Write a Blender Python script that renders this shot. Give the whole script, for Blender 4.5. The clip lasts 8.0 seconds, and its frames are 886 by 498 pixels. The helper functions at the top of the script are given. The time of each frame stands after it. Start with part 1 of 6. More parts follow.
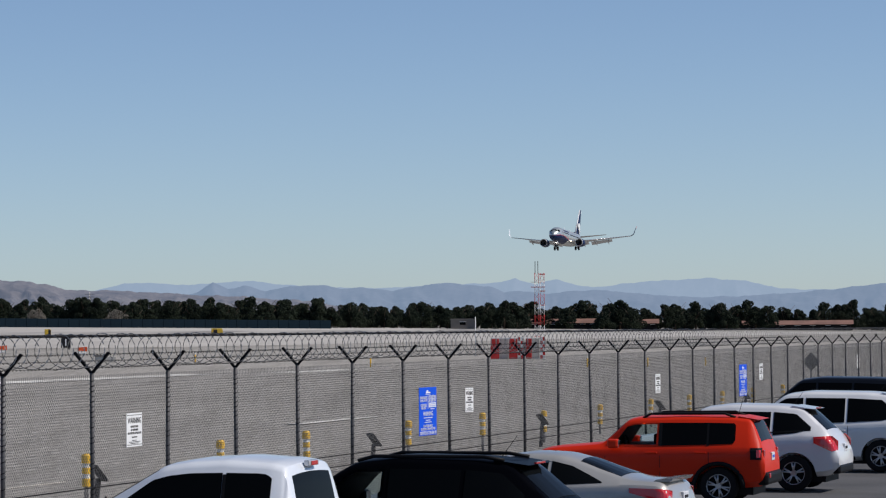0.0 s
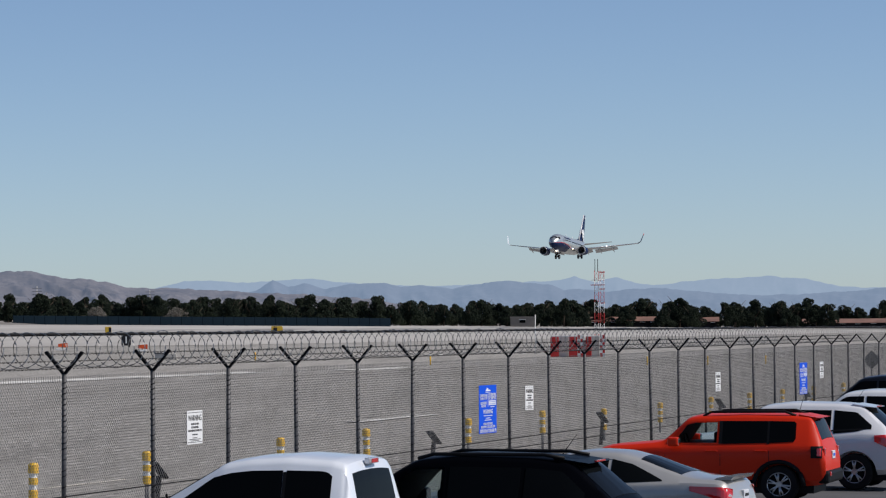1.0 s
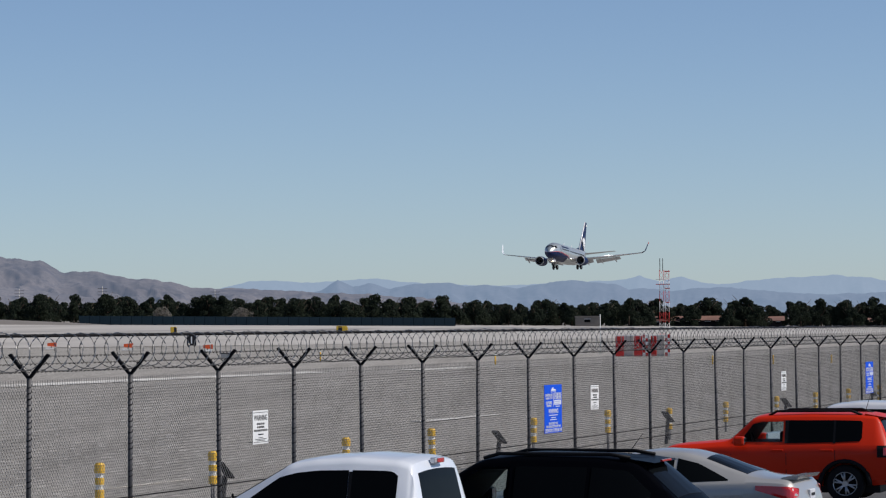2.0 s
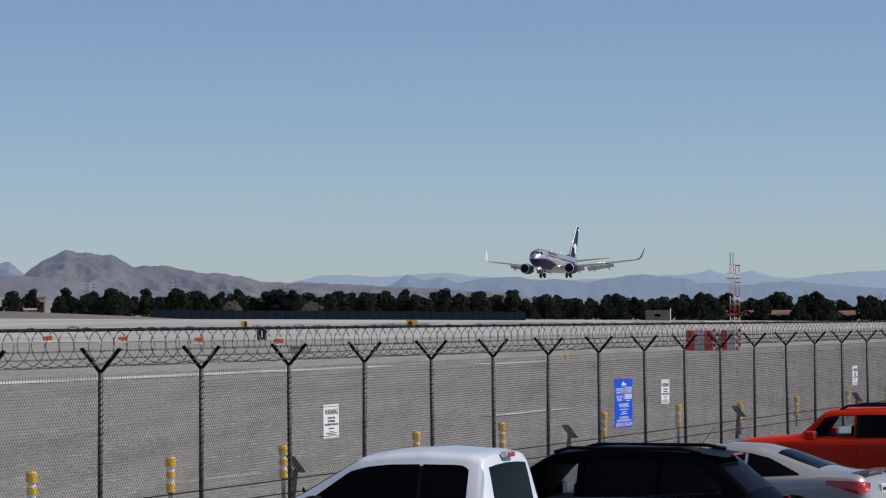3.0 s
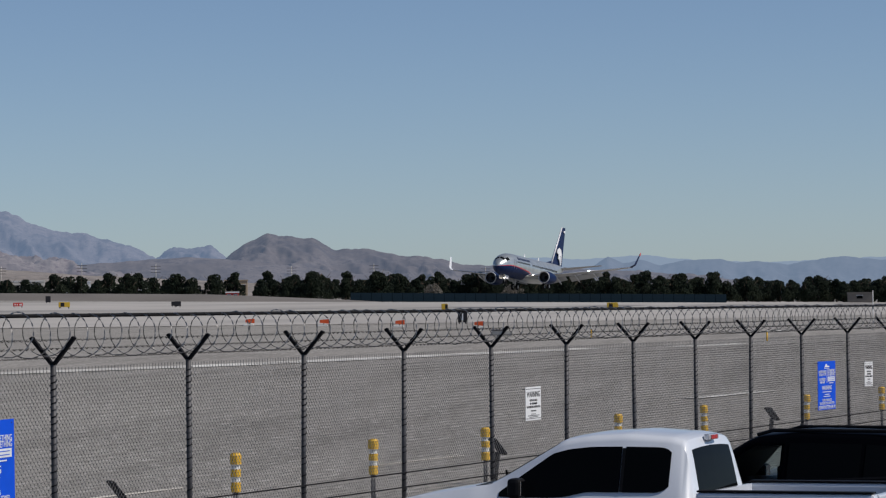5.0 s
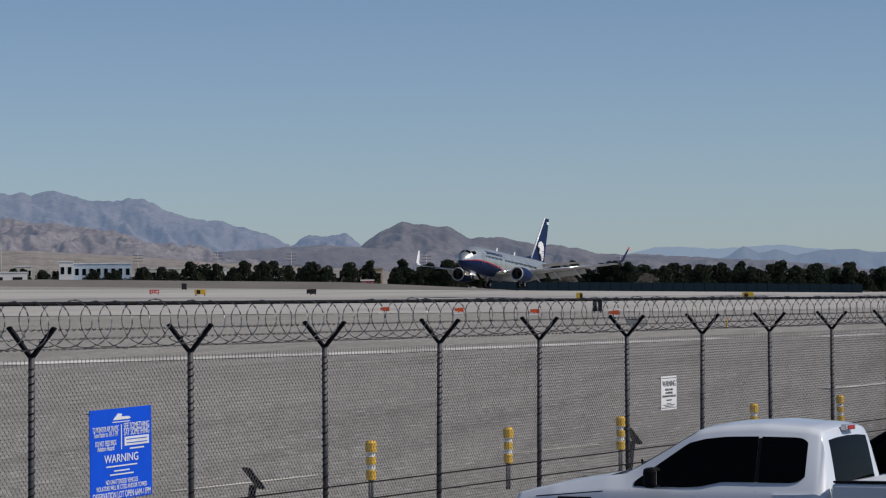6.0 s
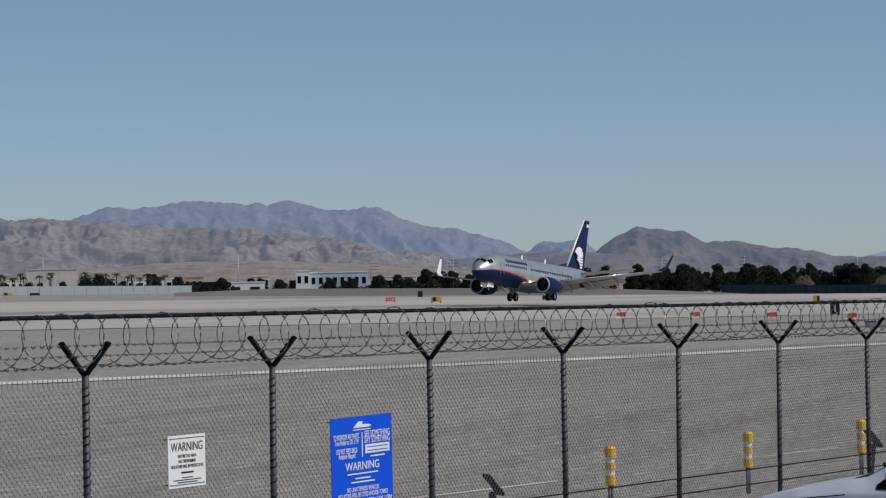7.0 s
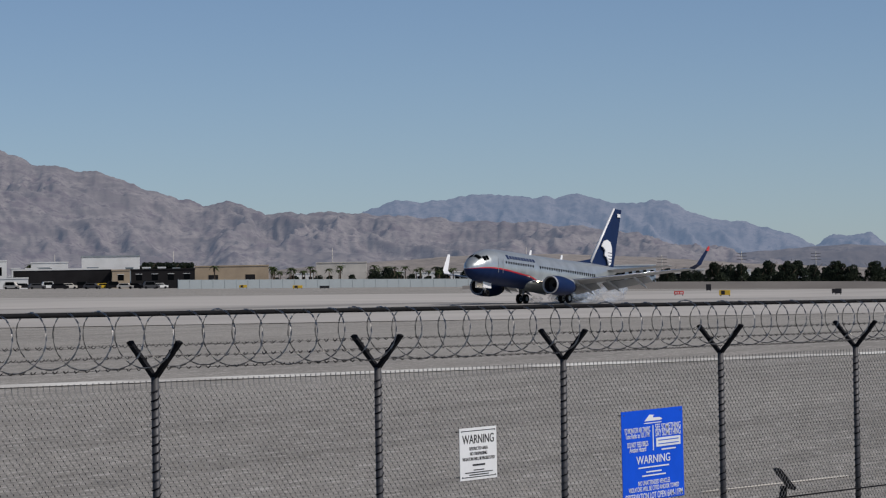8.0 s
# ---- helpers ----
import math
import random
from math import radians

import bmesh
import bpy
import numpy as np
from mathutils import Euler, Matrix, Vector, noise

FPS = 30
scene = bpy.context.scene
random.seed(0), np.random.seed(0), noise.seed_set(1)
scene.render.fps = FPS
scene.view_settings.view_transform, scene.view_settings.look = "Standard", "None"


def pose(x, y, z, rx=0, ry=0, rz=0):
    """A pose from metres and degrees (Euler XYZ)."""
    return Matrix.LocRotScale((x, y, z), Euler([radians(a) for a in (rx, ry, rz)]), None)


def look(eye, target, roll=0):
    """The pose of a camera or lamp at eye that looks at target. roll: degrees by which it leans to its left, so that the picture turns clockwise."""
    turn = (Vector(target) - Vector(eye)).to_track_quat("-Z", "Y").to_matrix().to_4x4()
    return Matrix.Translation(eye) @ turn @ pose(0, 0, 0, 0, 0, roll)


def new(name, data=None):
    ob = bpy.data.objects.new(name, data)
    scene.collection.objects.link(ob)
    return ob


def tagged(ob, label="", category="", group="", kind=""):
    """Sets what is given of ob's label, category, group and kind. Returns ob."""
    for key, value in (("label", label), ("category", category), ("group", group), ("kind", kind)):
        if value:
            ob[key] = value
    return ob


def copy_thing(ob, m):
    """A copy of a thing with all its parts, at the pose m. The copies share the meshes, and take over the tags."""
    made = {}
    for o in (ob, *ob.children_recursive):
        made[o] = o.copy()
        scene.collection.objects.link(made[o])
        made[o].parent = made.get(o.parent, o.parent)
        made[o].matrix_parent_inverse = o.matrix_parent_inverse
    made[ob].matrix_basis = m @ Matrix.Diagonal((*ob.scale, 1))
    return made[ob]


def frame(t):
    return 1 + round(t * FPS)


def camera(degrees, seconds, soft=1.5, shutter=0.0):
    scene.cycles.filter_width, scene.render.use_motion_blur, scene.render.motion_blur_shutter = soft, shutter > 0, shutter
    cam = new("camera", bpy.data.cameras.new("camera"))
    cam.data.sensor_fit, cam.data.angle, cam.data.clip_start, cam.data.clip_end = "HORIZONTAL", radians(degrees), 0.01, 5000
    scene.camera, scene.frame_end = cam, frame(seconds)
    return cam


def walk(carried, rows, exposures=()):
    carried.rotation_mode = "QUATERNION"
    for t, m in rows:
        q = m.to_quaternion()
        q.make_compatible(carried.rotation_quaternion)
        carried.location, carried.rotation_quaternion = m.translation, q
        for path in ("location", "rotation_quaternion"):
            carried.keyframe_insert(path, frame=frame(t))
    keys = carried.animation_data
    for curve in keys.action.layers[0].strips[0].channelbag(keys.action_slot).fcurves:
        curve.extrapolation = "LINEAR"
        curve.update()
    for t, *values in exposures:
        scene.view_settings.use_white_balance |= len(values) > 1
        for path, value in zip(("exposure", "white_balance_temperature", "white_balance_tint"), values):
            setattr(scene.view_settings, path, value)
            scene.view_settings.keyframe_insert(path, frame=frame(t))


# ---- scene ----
# Camera on a tripod: it only pans, its lens a little ahead of the pivot.
EYE, ARM = 3.35, 0.34
cam = camera(15.0, 8.0, 1.2)
PAN = [
    (0.0, 0.000, 1.200, -0.490), (0.5, 0.396, 1.173, -0.504), (1.0, 1.017, 1.172, -0.451), (1.5, 1.568, 1.191, -0.511),
    (2.8, 3.066, 1.110, -0.530), (3.0, 3.310, 1.088, -0.536), (3.5, 3.980, 0.983, -0.719), (4.0, 4.978, 0.985, -0.817), (4.5, 5.830, 0.916, -0.720), (4.7, 6.130, 0.876, -0.690),
    (5.8, 8.580, 0.690, -0.420), (6.0, 9.019, 0.652, -0.394), (6.5, 11.118, 0.658, -0.776), (7.0, 13.017, 0.803, -1.084), (7.5, 15.357, 0.780, -0.960),
    (8.0, 17.917, 0.775, -1.009),
]


def aim(yaw, pitch, roll):
    turn = pose(0, 0, 0, 0, 0, yaw) @ pose(0, 0, 0, 90 + pitch) @ pose(0, 0, 0, 0, 0, roll)
    ahead = turn.to_3x3() @ Vector((0, 0, -ARM))
    return Matrix.Translation(Vector((0, 0, EYE)) + ahead) @ turn


walk(cam, [(t, aim(y, p, r)) for t, y, p, r in PAN],
     exposures=[(0.0, 0.07, 6500, 11.8), (1.5, 0.05, 6500, 11.8), (3.5, -0.12, 6500, 11.8), (6.0, -0.30, 6500, 11.8), (8.0, -0.31, 6500, 11.8)])

# Daylight: clear desert sky, sun high to the south (right of the view)
SUN_AZ, SUN_EL = 95.0, 46.0
world = bpy.data.worlds.new("sky")
scene.world = world
world.use_nodes = True
wn = world.node_tree.nodes
sky = wn.new("ShaderNodeTexSky")
sky.sky_type, sky.sun_disc = "NISHITA", False
sky.sun_elevation, sky.sun_rotation = radians(SUN_EL), radians(SUN_AZ)
sky.altitude, sky.air_density, sky.dust_density, sky.ozone_density = 650, 0.65, 0.48, 3.5
wn["Background"].inputs[1].default_value = 0.094
world.node_tree.links.new(sky.outputs[0], wn["Background"].inputs[0])
sun_data = bpy.data.lights.new("sun", "SUN")
sun_data.energy, sun_data.angle, sun_data.color = 4.1, radians(0.53), (1.0, 0.95, 0.88)
sun = new("sun", sun_data)
to_sun = Vector((math.sin(radians(SUN_AZ)) * math.cos(radians(SUN_EL)), math.cos(radians(SUN_AZ)) * math.cos(radians(SUN_EL)), math.sin(radians(SUN_EL))))
sun.matrix_world = look(to_sun * 50, (0, 0, 0))

# The airfield rises gently to the west: u runs along fence and runway, v across them
PHI = radians(14.91)
SU, CU = math.sin(PHI), math.cos(PHI)
U0, V0 = 48.31, 12.87


def uv_to_xy(u, v):
    return u * SU - v * CU, u * CU + v * SU


def xy_to_uv(x, y):
    return x * SU + y * CU, -x * CU + y * SU


def ground_z(x, y):
    r = math.hypot(x, y)
    k = 1.0 if r < 1000 else (1000 + (r - 1000) * 0.35) / r
    u, v = xy_to_uv(x * k, y * k)
    return -0.0033 * (u - U0) + 0.0159 * (v - V0)


def on_ground(u, v, h=0.0):
    x, y = uv_to_xy(u, v)
    return Vector((x, y, ground_z(x, y) + h))


ALONG = 90 - math.degrees(PHI)  # heading of u, degrees from +x
# ---- materials ----
def material(name, colour, rough=0.6, metal=0.0, vary=0.15, scale=2.0, fine=40.0, bump=0.1, coat=0.0, spec=0.5, tint=None, island=0.0):
    """Base colour broken up at two scales, with fine relief. tint: colour of the large patches."""
    m = bpy.data.materials.new(name)
    m.use_nodes = True
    n, l = m.node_tree.nodes, m.node_tree.links
    b = n["Principled BSDF"]
    b.inputs["Roughness"].default_value, b.inputs["Metallic"].default_value = rough, metal
    b.inputs["Coat Weight"].default_value, b.inputs["Specular IOR Level"].default_value = coat, spec
    b.inputs["Coat Roughness"].default_value = 0.05
    tc = n.new("ShaderNodeTexCoord")
    big, small = n.new("ShaderNodeTexNoise"), n.new("ShaderNodeTexNoise")
    big.inputs["Scale"].default_value, small.inputs["Scale"].default_value = scale, fine
    big.inputs["Detail"].default_value, small.inputs["Detail"].default_value = 5, 4
    for t in (big, small):
        l.new(tc.outputs["Object"], t.inputs["Vector"])
    c = Vector(colour)
    t2 = Vector(tint) if tint else c * (1 - 2 * vary)
    mix = n.new("ShaderNodeMix")
    mix.data_type = "RGBA"
    mix.inputs["A"].default_value, mix.inputs["B"].default_value = (*c, 1), (*t2, 1)
    ramp = n.new("ShaderNodeMapRange")
    ramp.inputs["From Min"].default_value, ramp.inputs["From Max"].default_value = 0.38, 0.68
    l.new(big.outputs["Fac"], ramp.inputs["Value"])
    l.new(ramp.outputs["Result"], mix.inputs["Factor"])
    hsv = n.new("ShaderNodeHueSaturation")
    val = n.new("ShaderNodeMapRange")
    val.inputs["To Min"].default_value, val.inputs["To Max"].default_value = 1 - vary, 1 + vary
    l.new(small.outputs["Fac"], val.inputs["Value"])
    last = val.outputs["Result"]
    if island:
        geo, mul, isl = n.new("ShaderNodeNewGeometry"), n.new("ShaderNodeMath"), n.new("ShaderNodeMapRange")
        isl.inputs["To Min"].default_value, isl.inputs["To Max"].default_value = 1 - island, 1 + island
        mul.operation = "MULTIPLY"
        l.new(geo.outputs["Random Per Island"], isl.inputs["Value"])
        l.new(isl.outputs["Result"], mul.inputs[0])
        l.new(last, mul.inputs[1])
        last = mul.outputs[0]
    l.new(last, hsv.inputs["Value"])
    l.new(mix.outputs["Result"], hsv.inputs["Color"])
    l.new(hsv.outputs["Color"], b.inputs["Base Color"])
    if bump:
        bp = n.new("ShaderNodeBump")
        bp.inputs["Strength"].default_value, bp.inputs["Distance"].default_value = bump, 0.02
        l.new(small.outputs["Fac"], bp.inputs["Height"])
        l.new(bp.outputs["Normal"], b.inputs["Normal"])
    return m


def streaked(m, colour, along, across, lo=0.5, hi=0.62, amount=1.0):
    """Adds long streaks (wheel tracks, sweepings) that run along u to a ground material."""
    n, l = m.node_tree.nodes, m.node_tree.links
    b = n["Principled BSDF"]
    tc, mp, tx = n.new("ShaderNodeTexCoord"), n.new("ShaderNodeMapping"), n.new("ShaderNodeTexNoise")
    mp.inputs["Rotation"].default_value = (0, 0, PHI)
    mp.inputs["Scale"].default_value = (across, along, 1)
    tx.inputs["Scale"].default_value, tx.inputs["Detail"].default_value = 1.0, 4
    rg, mix = n.new("ShaderNodeMapRange"), n.new("ShaderNodeMix")
    mix.data_type = "RGBA"
    rg.inputs["From Min"].default_value, rg.inputs["From Max"].default_value = lo, hi
    rg.inputs["To Max"].default_value = amount
    l.new(tc.outputs["Object"], mp.inputs["Vector"])
    l.new(mp.outputs["Vector"], tx.inputs["Vector"])
    l.new(tx.outputs["Fac"], rg.inputs["Value"])
    l.new(rg.outputs["Result"], mix.inputs["Factor"])
    mix.inputs["B"].default_value = (*colour, 1)
    l.new(b.inputs["Base Color"].links[0].from_socket, mix.inputs["A"])
    l.new(mix.outputs["Result"], b.inputs["Base Color"])
    return m


def speckled(m, colour, scale, lo, hi, amount=1.0, stretch=(1, 1, 1)):
    """Adds spots of another colour (loose stones, desert varnish, ledges) at the given size."""
    n, l = m.node_tree.nodes, m.node_tree.links
    b = n["Principled BSDF"]
    tc, mp, tx = n.new("ShaderNodeTexCoord"), n.new("ShaderNodeMapping"), n.new("ShaderNodeTexNoise")
    mp.inputs["Scale"].default_value = [scale * k for k in stretch]
    tx.inputs["Scale"].default_value, tx.inputs["Detail"].default_value = 1.0, 3
    rg, mix = n.new("ShaderNodeMapRange"), n.new("ShaderNodeMix")
    mix.data_type = "RGBA"
    rg.inputs["From Min"].default_value, rg.inputs["From Max"].default_value = lo, hi
    rg.inputs["To Max"].default_value = amount
    l.new(tc.outputs["Object"], mp.inputs["Vector"])
    l.new(mp.outputs["Vector"], tx.inputs["Vector"])
    l.new(tx.outputs["Fac"], rg.inputs["Value"])
    l.new(rg.outputs["Result"], mix.inputs["Factor"])
    mix.inputs["B"].default_value = (*colour, 1)
    l.new(b.inputs["Base Color"].links[0].from_socket, mix.inputs["A"])
    l.new(mix.outputs["Result"], b.inputs["Base Color"])
    return m


def glass_dark(name, colour=(0.004, 0.005, 0.006)):
    m = bpy.data.materials.new(name)
    m.use_nodes = True
    b = m.node_tree.nodes["Principled BSDF"]
    b.inputs["Base Color"].default_value = (*colour, 1)
    b.inputs["Roughness"].default_value = 0.04
    b.inputs["Specular IOR Level"].default_value = 0.015
    return m


def clear_glass(name, colour=(0.8, 0.9, 0.9)):
    m = bpy.data.materials.new(name)
    m.use_nodes = True
    b = m.node_tree.nodes["Principled BSDF"]
    b.inputs["Base Color"].default_value = (*colour, 1)
    b.inputs["Transmission Weight"].default_value, b.inputs["Roughness"].default_value, b.inputs["IOR"].default_value = 1.0, 0.0, 1.1
    return m


def glowing(name, colour, strength):
    m = bpy.data.materials.new(name)
    m.use_nodes = True
    b = m.node_tree.nodes["Principled BSDF"]
    b.inputs["Emission Color"].default_value, b.inputs["Emission Strength"].default_value = (*colour, 1), strength
    b.inputs["Base Color"].default_value = (*colour, 1)
    return m


GRAVEL = streaked(material("gravel", (0.285, 0.268, 0.238), 0.95, vary=0.8, scale=0.05, fine=7.0, bump=0.9, tint=(0.24, 0.224, 0.198)), (0.185, 0.172, 0.15), 0.03, 0.8, 0.48, 0.68, 0.8)
speckled(GRAVEL, (0.085, 0.078, 0.07), 1.0, 0.53, 0.66, 0.6, (11.0, 3.2, 1))
speckled(GRAVEL, (0.52, 0.49, 0.45), 1.0, 0.60, 0.70, 0.65, (14.0, 4.0, 1))
speckled(GRAVEL, (0.47, 0.445, 0.41), 0.9, 0.57, 0.67, 0.55, (5.0, 1.2, 1))
ASPHALT = material("asphalt", (0.075, 0.075, 0.078), 0.9, vary=0.2, scale=0.4, fine=30, bump=0.3)
CONCRETE = streaked(material("concrete_pavement", (0.43, 0.405, 0.37), 0.9, vary=0.08, scale=0.03, fine=0.5, bump=0.1, tint=(0.37, 0.35, 0.32)), (0.28, 0.262, 0.238), 0.003, 0.06, 0.48, 0.72, 0.8)
RUNWAY = streaked(material("runway", (0.37, 0.35, 0.32), 0.9, vary=0.08, scale=0.03, fine=0.5, bump=0.1), (0.17, 0.16, 0.148), 0.0015, 0.12, 0.45, 0.7, 0.9)
LINE = material("pale_stripe", (0.66, 0.645, 0.60), 0.95, vary=0.18, scale=0.25, fine=3, tint=(0.34, 0.32, 0.29))
STEEL = material("galvanised_steel", (0.075, 0.075, 0.08), 0.55, 0.3, 0.15, 6, 60, 0.1)
DARK_STEEL = material("dark_steel", (0.012, 0.012, 0.014), 0.75, 0.0, 0.2, 6, 60, 0.1, spec=0.12)
WIRE = material("chain_link_wire", (0.25, 0.245, 0.24), 0.55, 0.2, 0.2, 2, 30, 0)
RAZOR = material("razor_wire", (0.34, 0.335, 0.325), 0.35, 0.8, 0.2, 3, 30, 0)
BLACK = material("black_rubber", (0.012, 0.012, 0.013), 0.8, 0, 0.15, 4, 40, 0.1, spec=0.12)
YELLOW = material("yellow_sleeve", (0.78, 0.47, 0.015), 0.6, 0, 0.12, 5, 40, 0.1, tint=(0.66, 0.38, 0.02))
WHITE = material("white_paint", (0.78, 0.78, 0.76), 0.5, 0, 0.06, 4, 30, 0.05)
RED = material("red_paint", (0.55, 0.025, 0.02), 0.55, 0, 0.12, 3, 30, 0.05)
BLUE_SIGN = material("blue_sign", (0.005, 0.082, 0.64), 0.75, 0, 0.05, 4, 40, 0.02, spec=0.12)
SIGN_WHITE = material("white_sign", (0.76, 0.77, 0.77), 0.4, 0, 0.04, 4, 40, 0.02)
INK = material("black_ink", (0.03, 0.03, 0.034), 0.6, 0, 0.1, 4, 40, 0, spec=0.1)
INK_BLUE = material("blue_ink", (0.015, 0.12, 0.65), 0.5, 0, 0.05, 4, 40, 0)
ORANGE = material("orange_plastic", (0.75, 0.10, 0.02), 0.5, 0, 0.1, 3, 30, 0.05)
PANEL = material("dark_panel", (0.012, 0.012, 0.014), 0.8, 0.0, 0.2, 4, 40, 0.05, spec=0.1)
CONCRETE_WALL = material("pale_wall", (0.55, 0.52, 0.47), 0.85, 0, 0.1, 0.3, 4, 0.1)
TAN = material("tan_stucco", (0.42, 0.33, 0.23), 0.9, 0, 0.12, 0.2, 3, 0.1)
WHITE_WALL = material("white_wall", (0.72, 0.72, 0.70), 0.8, 0, 0.08, 0.2, 3, 0.1)
DARK_WALL = material("dark_wall", (0.022, 0.021, 0.022), 0.85, 0, 0.2, 0.2, 3, 0.1, spec=0.1)
ROOF_RED = material("clay_roof", (0.20, 0.105, 0.08), 0.9, 0, 0.15, 0.3, 3, 0.2)
SCREEN = material("screen_fence", (0.006, 0.014, 0.022), 0.9, 0, 0.15, 0.1, 2, 0.1, spec=0.05)
GREY_WALL = material("grey_screen_wall", (0.27, 0.305, 0.32), 0.85, 0, 0.08, 0.1, 2, 0.1)
EARTH = material("bare_earth", (0.17, 0.155, 0.138), 0.95, 0, 0.12, 0.05, 1.5, 0.3)
LEAF = material("pine_foliage", (0.011, 0.018, 0.011), 0.9, 0, 0.3, 0.35, 6, 0.3, tint=(0.024, 0.032, 0.018), island=0.45, spec=0.2)
PALM = material("palm_frond", (0.05, 0.07, 0.025), 0.8, 0, 0.3, 0.6, 8, 0.2, island=0.4, spec=0.2)
DRY = material("dry_foliage", (0.19, 0.175, 0.15), 0.9, 0, 0.2, 0.6, 8, 0.2, island=0.4, spec=0.2)
BARK = material("bark", (0.09, 0.065, 0.045), 0.95, 0, 0.2, 1, 12, 0.3)


# ---- building blocks ----
def part(name, bm, mats, parent=None, label="", smooth=False):
    """Links a bmesh as one mesh object under parent."""
    me = bpy.data.meshes.new(name)
    bm.to_mesh(me)
    bm.free()
    for m in (mats if isinstance(mats, (list, tuple)) else [mats]):
        me.materials.append(m)
    if smooth:
        me.shade_smooth()
    ob = new(name, me)
    ob.parent = parent
    if label:
        ob["label"] = label
    return ob


def again(name, ob, m, parent):
    """Another part on the same mesh, at the pose m in its parent's space."""
    o = new(name, ob.data)
    o.parent, o.matrix_basis = parent, m
    return o


def thing(name, label, category, m=None, group="", kind=""):
    e = new(name)
    if m is not None:
        e.matrix_basis = m
    return tagged(e, label, category, group, kind)


def add_box(bm, a, b, mat=0, bevel=0.0):
    """A box between the corners a and b, its edges rounded by bevel."""
    a, b = Vector(a), Vector(b)
    r = bmesh.ops.create_cube(bm, size=1.0, matrix=Matrix.Translation((a + b) / 2) @ Matrix.Diagonal((*(b - a), 1)))
    faces = {f for v in r["verts"] for f in v.link_faces}
    for f in faces:
        f.material_index = mat
    if bevel:
        es = list({e for v in r["verts"] for e in v.link_edges})
        out = bmesh.ops.bevel(bm, geom=es, offset=bevel, segments=2, affect="EDGES", profile=0.5)
        for f in out["faces"]:
            f.material_index = mat
    return bm


def box(a, b, bevel=0.0):
    return add_box(bmesh.new(), a, b, 0, bevel)


def add_tube(bm, pts, r, sides=6, mat=0, r_end=None, closed=False):
    """A round bar through the points; r_end tapers it."""
    pts = [Vector(p) for p in pts]
    rings = []
    n = len(pts)
    for i, p in enumerate(pts):
        if closed:
            d = pts[(i + 1) % n] - pts[i - 1]
        else:
            d = pts[min(i + 1, n - 1)] - pts[max(i - 1, 0)]
        d.normalize()
        side = d.cross(Vector((0, 0, 1)) if abs(d.z) < 0.9 else Vector((0, 1, 0))).normalized()
        up = side.cross(d)
        rr = r if r_end is None else r + (r_end - r) * i / (n - 1)
        rings.append([bm.verts.new(p + (side * math.cos(k * math.tau / sides) + up * math.sin(k * math.tau / sides)) * rr) for k in range(sides)])
    for i in range(n if closed else n - 1):
        a, b = rings[i], rings[(i + 1) % n]
        for k in range(sides):
            f = bm.faces.new((a[k], a[(k + 1) % sides], b[(k + 1) % sides], b[k]))
            f.material_index, f.smooth = mat, True
    if not closed:
        bm.faces.new(list(reversed(rings[0]))).material_index = mat
        bm.faces.new(rings[-1]).material_index = mat
    return bm


def tube(pts, r, sides=6, r_end=None):
    return add_tube(bmesh.new(), pts, r, sides, 0, r_end)


def add_prism(bm, outline, axis, a, b, mat=0):
    """A flat outline (pairs) drawn out from a to b along the axis 0, 1 or 2."""
    def at(p, d):
        q = list(p)
        q.insert(axis, d)
        return bm.verts.new(q)
    lo, hi = [at(p, a) for p in outline], [at(p, b) for p in outline]
    fs = [bm.faces.new(lo), bm.faces.new(list(reversed(hi)))]
    n = len(outline)
    for i in range(n):
        fs.append(bm.faces.new((lo[i], hi[i], hi[(i + 1) % n], lo[(i + 1) % n])))
    for f in fs:
        f.material_index = mat
    bmesh.ops.recalc_face_normals(bm, faces=fs)
    return bm


def prism(outline, axis, a, b):
    return add_prism(bmesh.new(), outline, axis, a, b)
# ---- ground, pavements, mountains ----
def ground_sheet():
    bm = bmesh.new()
    radii = [0, 12, 25, 40, 60, 90, 130, 180, 250, 340, 450, 600, 800, 1000, 1300, 1700, 2200, 2900, 3700, 4800]
    n = 96
    centre = bm.verts.new((0, 0, ground_z(0, 0)))
    last = None
    for r in radii[1:]:
        ring = [bm.verts.new((r * math.cos(k * math.tau / n), r * math.sin(k * math.tau / n), ground_z(r * math.cos(k * math.tau / n), r * math.sin(k * math.tau / n)))) for k in range(n)]
        for k in range(n):
            if last:
                bm.faces.new((last[k], ring[k], ring[(k + 1) % n], last[(k + 1) % n]))
            else:
                bm.faces.new((centre, ring[k], ring[(k + 1) % n]))
        last = ring
    return tagged(part("ground", bm, GRAVEL), "grey-brown graded desert gravel across the airfield", "ground", kind="structure")


